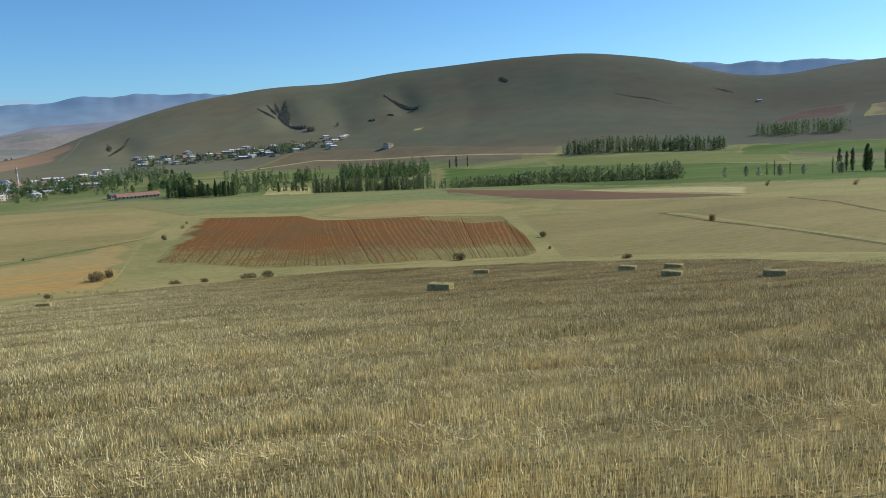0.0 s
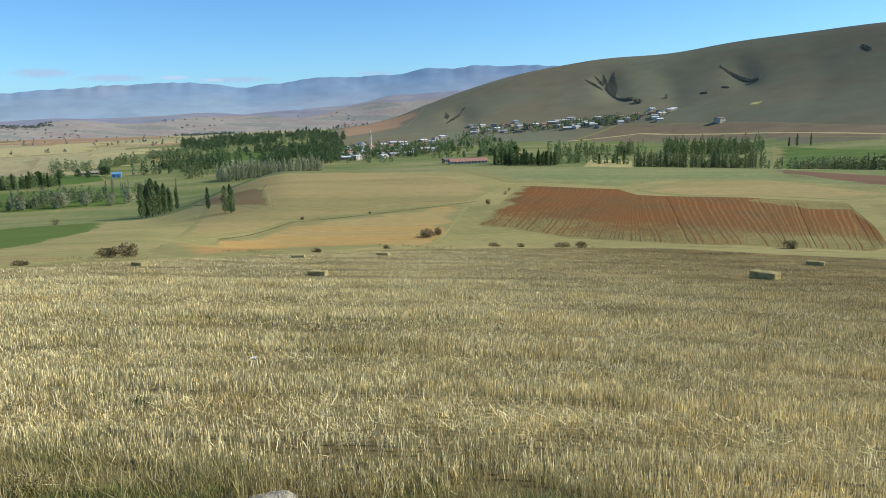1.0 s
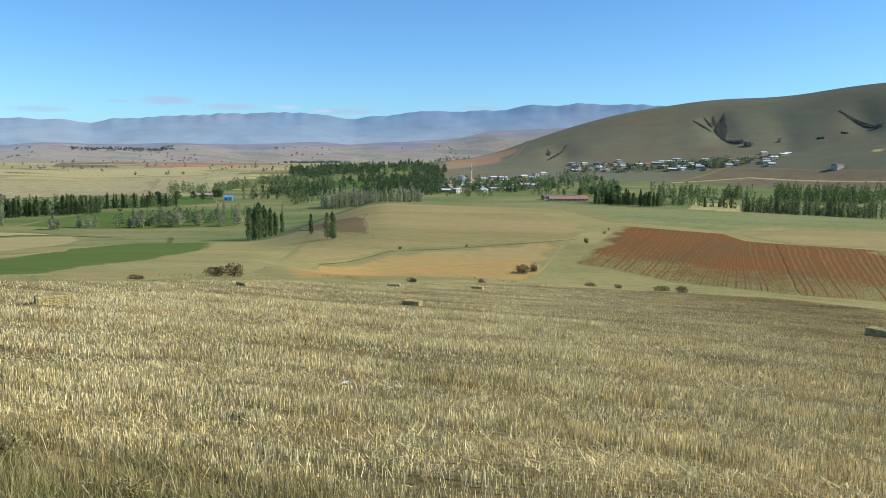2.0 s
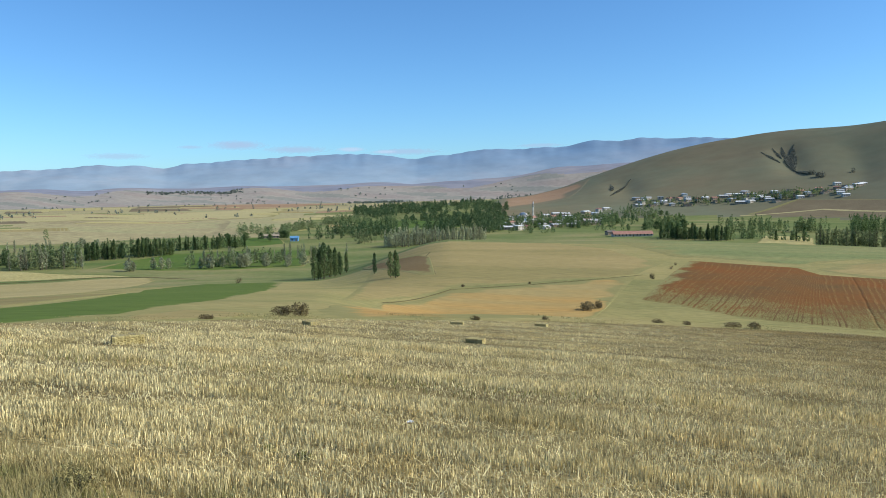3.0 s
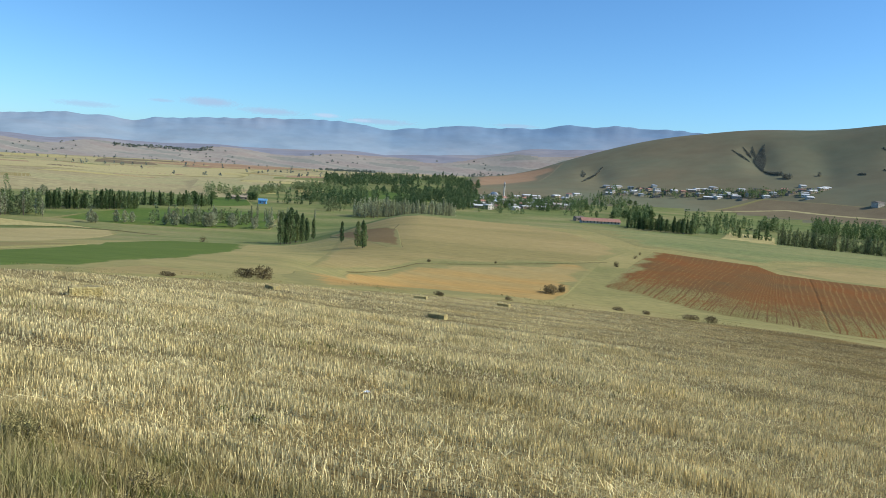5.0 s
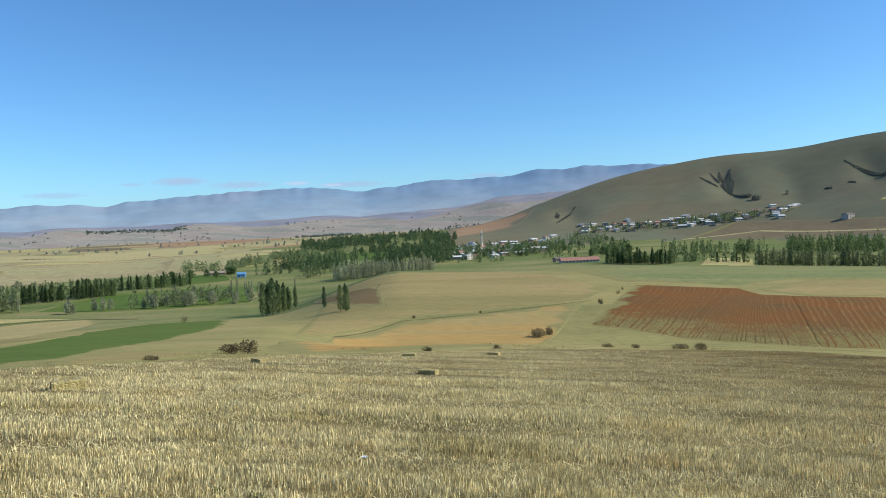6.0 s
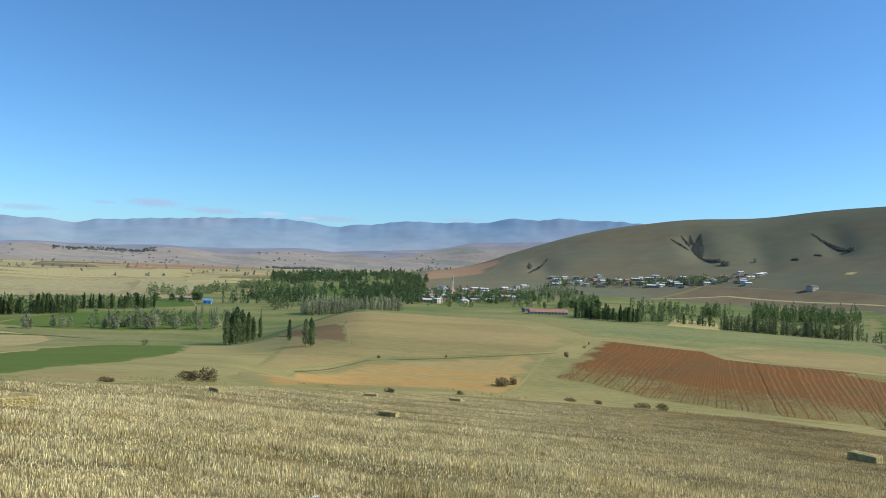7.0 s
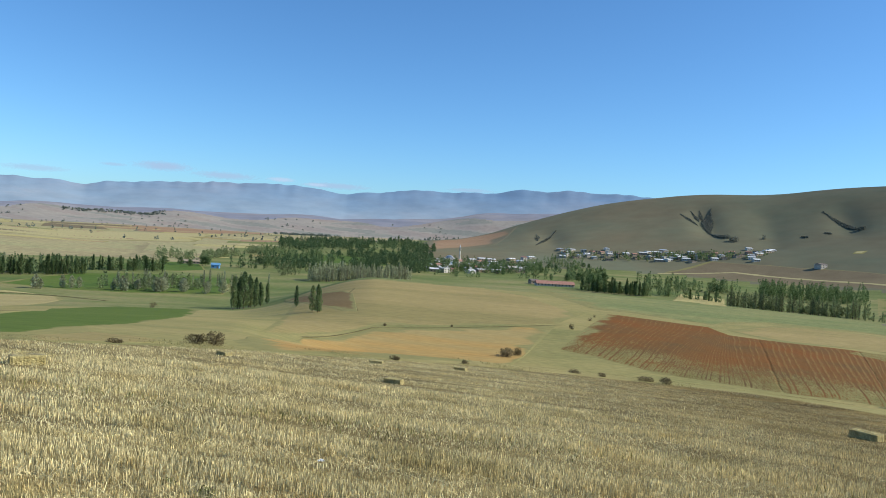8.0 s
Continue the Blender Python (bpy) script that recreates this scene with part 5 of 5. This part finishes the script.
spots = []


def free(x, y, gap):
    if any((x - a) ** 2 + (y - b) ** 2 < gap * gap for a, b in spots):
        return False
    spots.append((x, y))
    return True


placed = 0
while placed < 66:
    u = lot.uniform(0, 1) ** 0.9
    b = 7.4 + 14.6 * u
    r = float(np.interp(b, [p[0] for p in MAIN], [p[1] for p in MAIN])) + lot.gauss(0, 20) * (1.3 if b < 12 else 1.0)
    x, y = polar(b, r)
    if free(x, y, 14):
        m = pose(float(x), float(y), float(height(x, y)), 0, 0, -b + 28 + lot.choice((0, 0, 20, -20, 90)) + lot.uniform(-8, 8)) @ Matrix.Diagonal((1.0, 1.0, 0.95, 1))
        put(lot.choices(HOUSES, (4, 4, 1, 4, 4, 1, 1))[0], m)
        placed += 1
placed = 0
while placed < 62:
    b = lot.uniform(-3.0, 5.4)
    r = lot.uniform(930, 1290) + 20 * b
    x, y = polar(b, r)
    if free(x, y, 15):
        m = pose(float(x), float(y), float(height(x, y)), 0, 0, -b + 28 + lot.choice((0, 15, -20, 90)) + lot.uniform(-10, 10)) @ Matrix.Diagonal((1.0, 1.0, 0.95, 1))
        put(lot.choices(HOUSES, (4, 4, 2, 4, 4, 2, 1))[0], m)
        placed += 1
for proto in HOUSES:
    for o in (proto, *proto.children_recursive):
        bpy.data.objects.remove(o)

lone = house(15, 11, 6.2, 1.4, M_PLASTER, M_DARKROOF, "white two-storey farmhouse with a dark roof on the hillside", 2)
lone.matrix_basis = at(25.1, 1275, 0, 30)
shed = house(40, 11, 2.5, 3.0, M_PLASTER, M_TILEROOF, "long low farm building with a faded red roof", 1, "farm_shed")
shed.matrix_basis = at(7.15, 800, 0, 8)
barn = house(9, 8, 3.4, 1.6, M_MUDWALL, M_DARKROOF, "small dark barn at the end of a farm shed", 1, "barn")
barn.matrix_basis = at(5.6, 820, 0, 20)
far_shed = house(18, 8, 2.8, 1.6, M_MUDWALL, M_MUDWALL, "long pale farm shed among trees", 1, "farm_shed")
far_shed.matrix_basis = at(-19.6, 855, 0, 16)
blue = house(8, 6, 3.6, 1.8, M_BLUEROOF, M_BLUEROOF, "blue sheet-metal shed among poplars", 1, "farm_shed")
blue.matrix_basis = at(-17.9, 795, 0, 10)
blue_two = house(13, 9, 3.5, 1.8, M_PLASTER, M_BLUEROOF, "village house with a blue metal roof")
blue_two.matrix_basis = at(-0.4, 1110, 0, 10)
hut = house(7, 5, 3, 1.0, M_PLASTER, M_METALROOF, "tiny white house high on the far hillside")
hut.matrix_basis = at(51.5, 1569, 0, -40)
white = house(11, 9, 6.2, 1.6, M_PLASTER, M_PLASTER, "bright white house at the village edge", 2)
white.matrix_basis = at(3.95, 1048, 0, 8)


def minaret():
    ob = new("minaret")
    def ring(name, r0, r1, z0, z1, mat, seg=16):
        bm = bmesh.new()
        bmesh.ops.create_cone(bm, cap_ends=True, segments=seg, radius1=r0, radius2=r1, depth=z1 - z0, matrix=Matrix.Translation((0, 0, (z0 + z1) / 2)))
        return part(name, bm, mat, ob)
    bm = bmesh.new()
    box(bm, -2, 2, -2, 2, -2, 6)
    part("base", bm, M_PLASTER, ob)
    ring("plinth", 2.0, 1.35, 6, 7.5, M_PLASTER)
    ring("shaft", 1.35, 1.25, 7.5, 20, M_PLASTER)
    ring("balcony", 1.3, 2.1, 20, 21, M_PLASTER)
    ring("parapet", 2.1, 2.1, 21, 22, M_PLASTER)
    ring("upper_shaft", 1.1, 1.05, 22, 25.5, M_PLASTER)
    ring("cap", 1.3, 0.05, 25.5, 30, M_METALROOF)
    return tagged(ob, "slender white minaret with a pointed grey cap", "minaret")


minaret().matrix_basis = at(-0.05, 1235)


def mosque():
    ob = new("mosque")
    bm = bmesh.new()
    box(bm, -9, 9, -9, 9, -2, 7)
    part("wall", bm, M_PLASTER, ob)
    bm = bmesh.new()
    bmesh.ops.create_uvsphere(bm, u_segments=20, v_segments=10, radius=6.5, matrix=Matrix.Translation((0, 0, 7)) @ Matrix.Diagonal((1, 1, 0.7, 1)))
    part("dome", bm, M_METALROOF, ob)
    for k in range(4):
        bm = bmesh.new()
        box(bm, -7.2 + k * 4.2, -5.4 + k * 4.2, -9.06, -8.9, 2, 5)
        part("window", bm, M_GLASS, ob)
    bm = bmesh.new()
    box(bm, -1.0, 1.0, -9.1, -8.95, 0, 2.6)
    part("door", bm, M_DOOR, ob)
    return tagged(ob, "white village mosque with a grey dome", "mosque")


mosque().matrix_basis = at(-0.8, 1240, 0, 12)


# ---- thin clouds over the mountains ----
def cloud_material(tone, thick, seed):
    m = bpy.data.materials.new("thin_cloud")
    m.use_nodes = True
    t = m.node_tree
    t.nodes.clear()
    uv = t.nodes.new("ShaderNodeTexCoord")
    ball = t.nodes.new("ShaderNodeTexGradient")
    ball.gradient_type = "SPHERICAL"
    t.links.new(uv.outputs["Object"], ball.inputs["Vector"])
    puff = t.nodes.new("ShaderNodeTexNoise")
    puff.inputs["Scale"].default_value, puff.inputs["Detail"].default_value, puff.inputs["Roughness"].default_value = 2.2, 9, 0.68
    move = t.nodes.new("ShaderNodeMapping")
    move.inputs["Location"].default_value, move.inputs["Scale"].default_value = (seed * 7.3, 0, seed * 3.1), (3.2, 1, 1)
    t.links.new(uv.outputs["Object"], move.inputs["Vector"]), t.links.new(move.outputs[0], puff.inputs["Vector"])
    add = t.nodes.new("ShaderNodeMath")
    add.operation = "ADD"
    t.links.new(ball.outputs["Fac"], add.inputs[0]), t.links.new(puff.outputs["Fac"], add.inputs[1])
    fade = t.nodes.new("ShaderNodeMapRange")
    fade.inputs["From Min"].default_value, fade.inputs["From Max"].default_value, fade.inputs["To Max"].default_value = 0.60, 1.18, thick
    t.links.new(add.outputs[0], fade.inputs["Value"])
    clear, glow, mix = t.nodes.new("ShaderNodeBsdfTransparent"), t.nodes.new("ShaderNodeEmission"), t.nodes.new("ShaderNodeMixShader")
    glow.inputs["Color"].default_value = (*tone, 1)
    t.links.new(fade.outputs[0], mix.inputs[0]), t.links.new(clear.outputs[0], mix.inputs[1]), t.links.new(glow.outputs[0], mix.inputs[2])
    t.links.new(mix.outputs[0], t.nodes.new("ShaderNodeOutputMaterial").inputs["Surface"])
    return m


CLOUDS = ((-29.8, 2.5, 2.6, 0.28, 0.5, 0), (-21.8, 3.3, 2.4, 0.42, 0.75, 0), (-25.0, 3.15, 1.1, 0.16, 0.5, 0), (-17.6, 2.95, 2.8, 0.34, 0.65, 0), (-13.6, 2.95, 1.3, 0.22, 0.75, 1),
          (-9.6, 2.75, 3.2, 0.30, 0.65, 0), (-11.0, 2.75, 1.2, 0.16, 0.7, 1), (0.5, 3.05, 2.2, 0.20, 0.55, 0), (5.0, 3.2, 1.6, 0.14, 0.45, 0))
for k, (bearing, lift, wide, tall, thick, bright) in enumerate(CLOUDS):
    d = 4730.0
    x, y = polar(bearing, d)
    me = bpy.data.meshes.new("cloud")
    w, h = d * math.tan(radians(wide)), d * math.tan(radians(tall))
    me.from_pydata([(-1, 0, -1), (1, 0, -1), (1, 0, 1), (-1, 0, 1)], [], [(0, 1, 2, 3)])
    me.materials.append(cloud_material((0.55, 0.62, 0.74) if bright else (0.42, 0.50, 0.64), thick, k + 1))
    ob = new("cloud", me)
    ob.matrix_basis = pose(float(x), float(y), EYE_HEIGHT + d * math.tan(radians(lift)), 0, 0, -bearing) @ Matrix.Diagonal((w, 1, h, 1))
    tagged(ob, "thin grey-mauve cloud over the far mountains", "cloud", kind="structure")
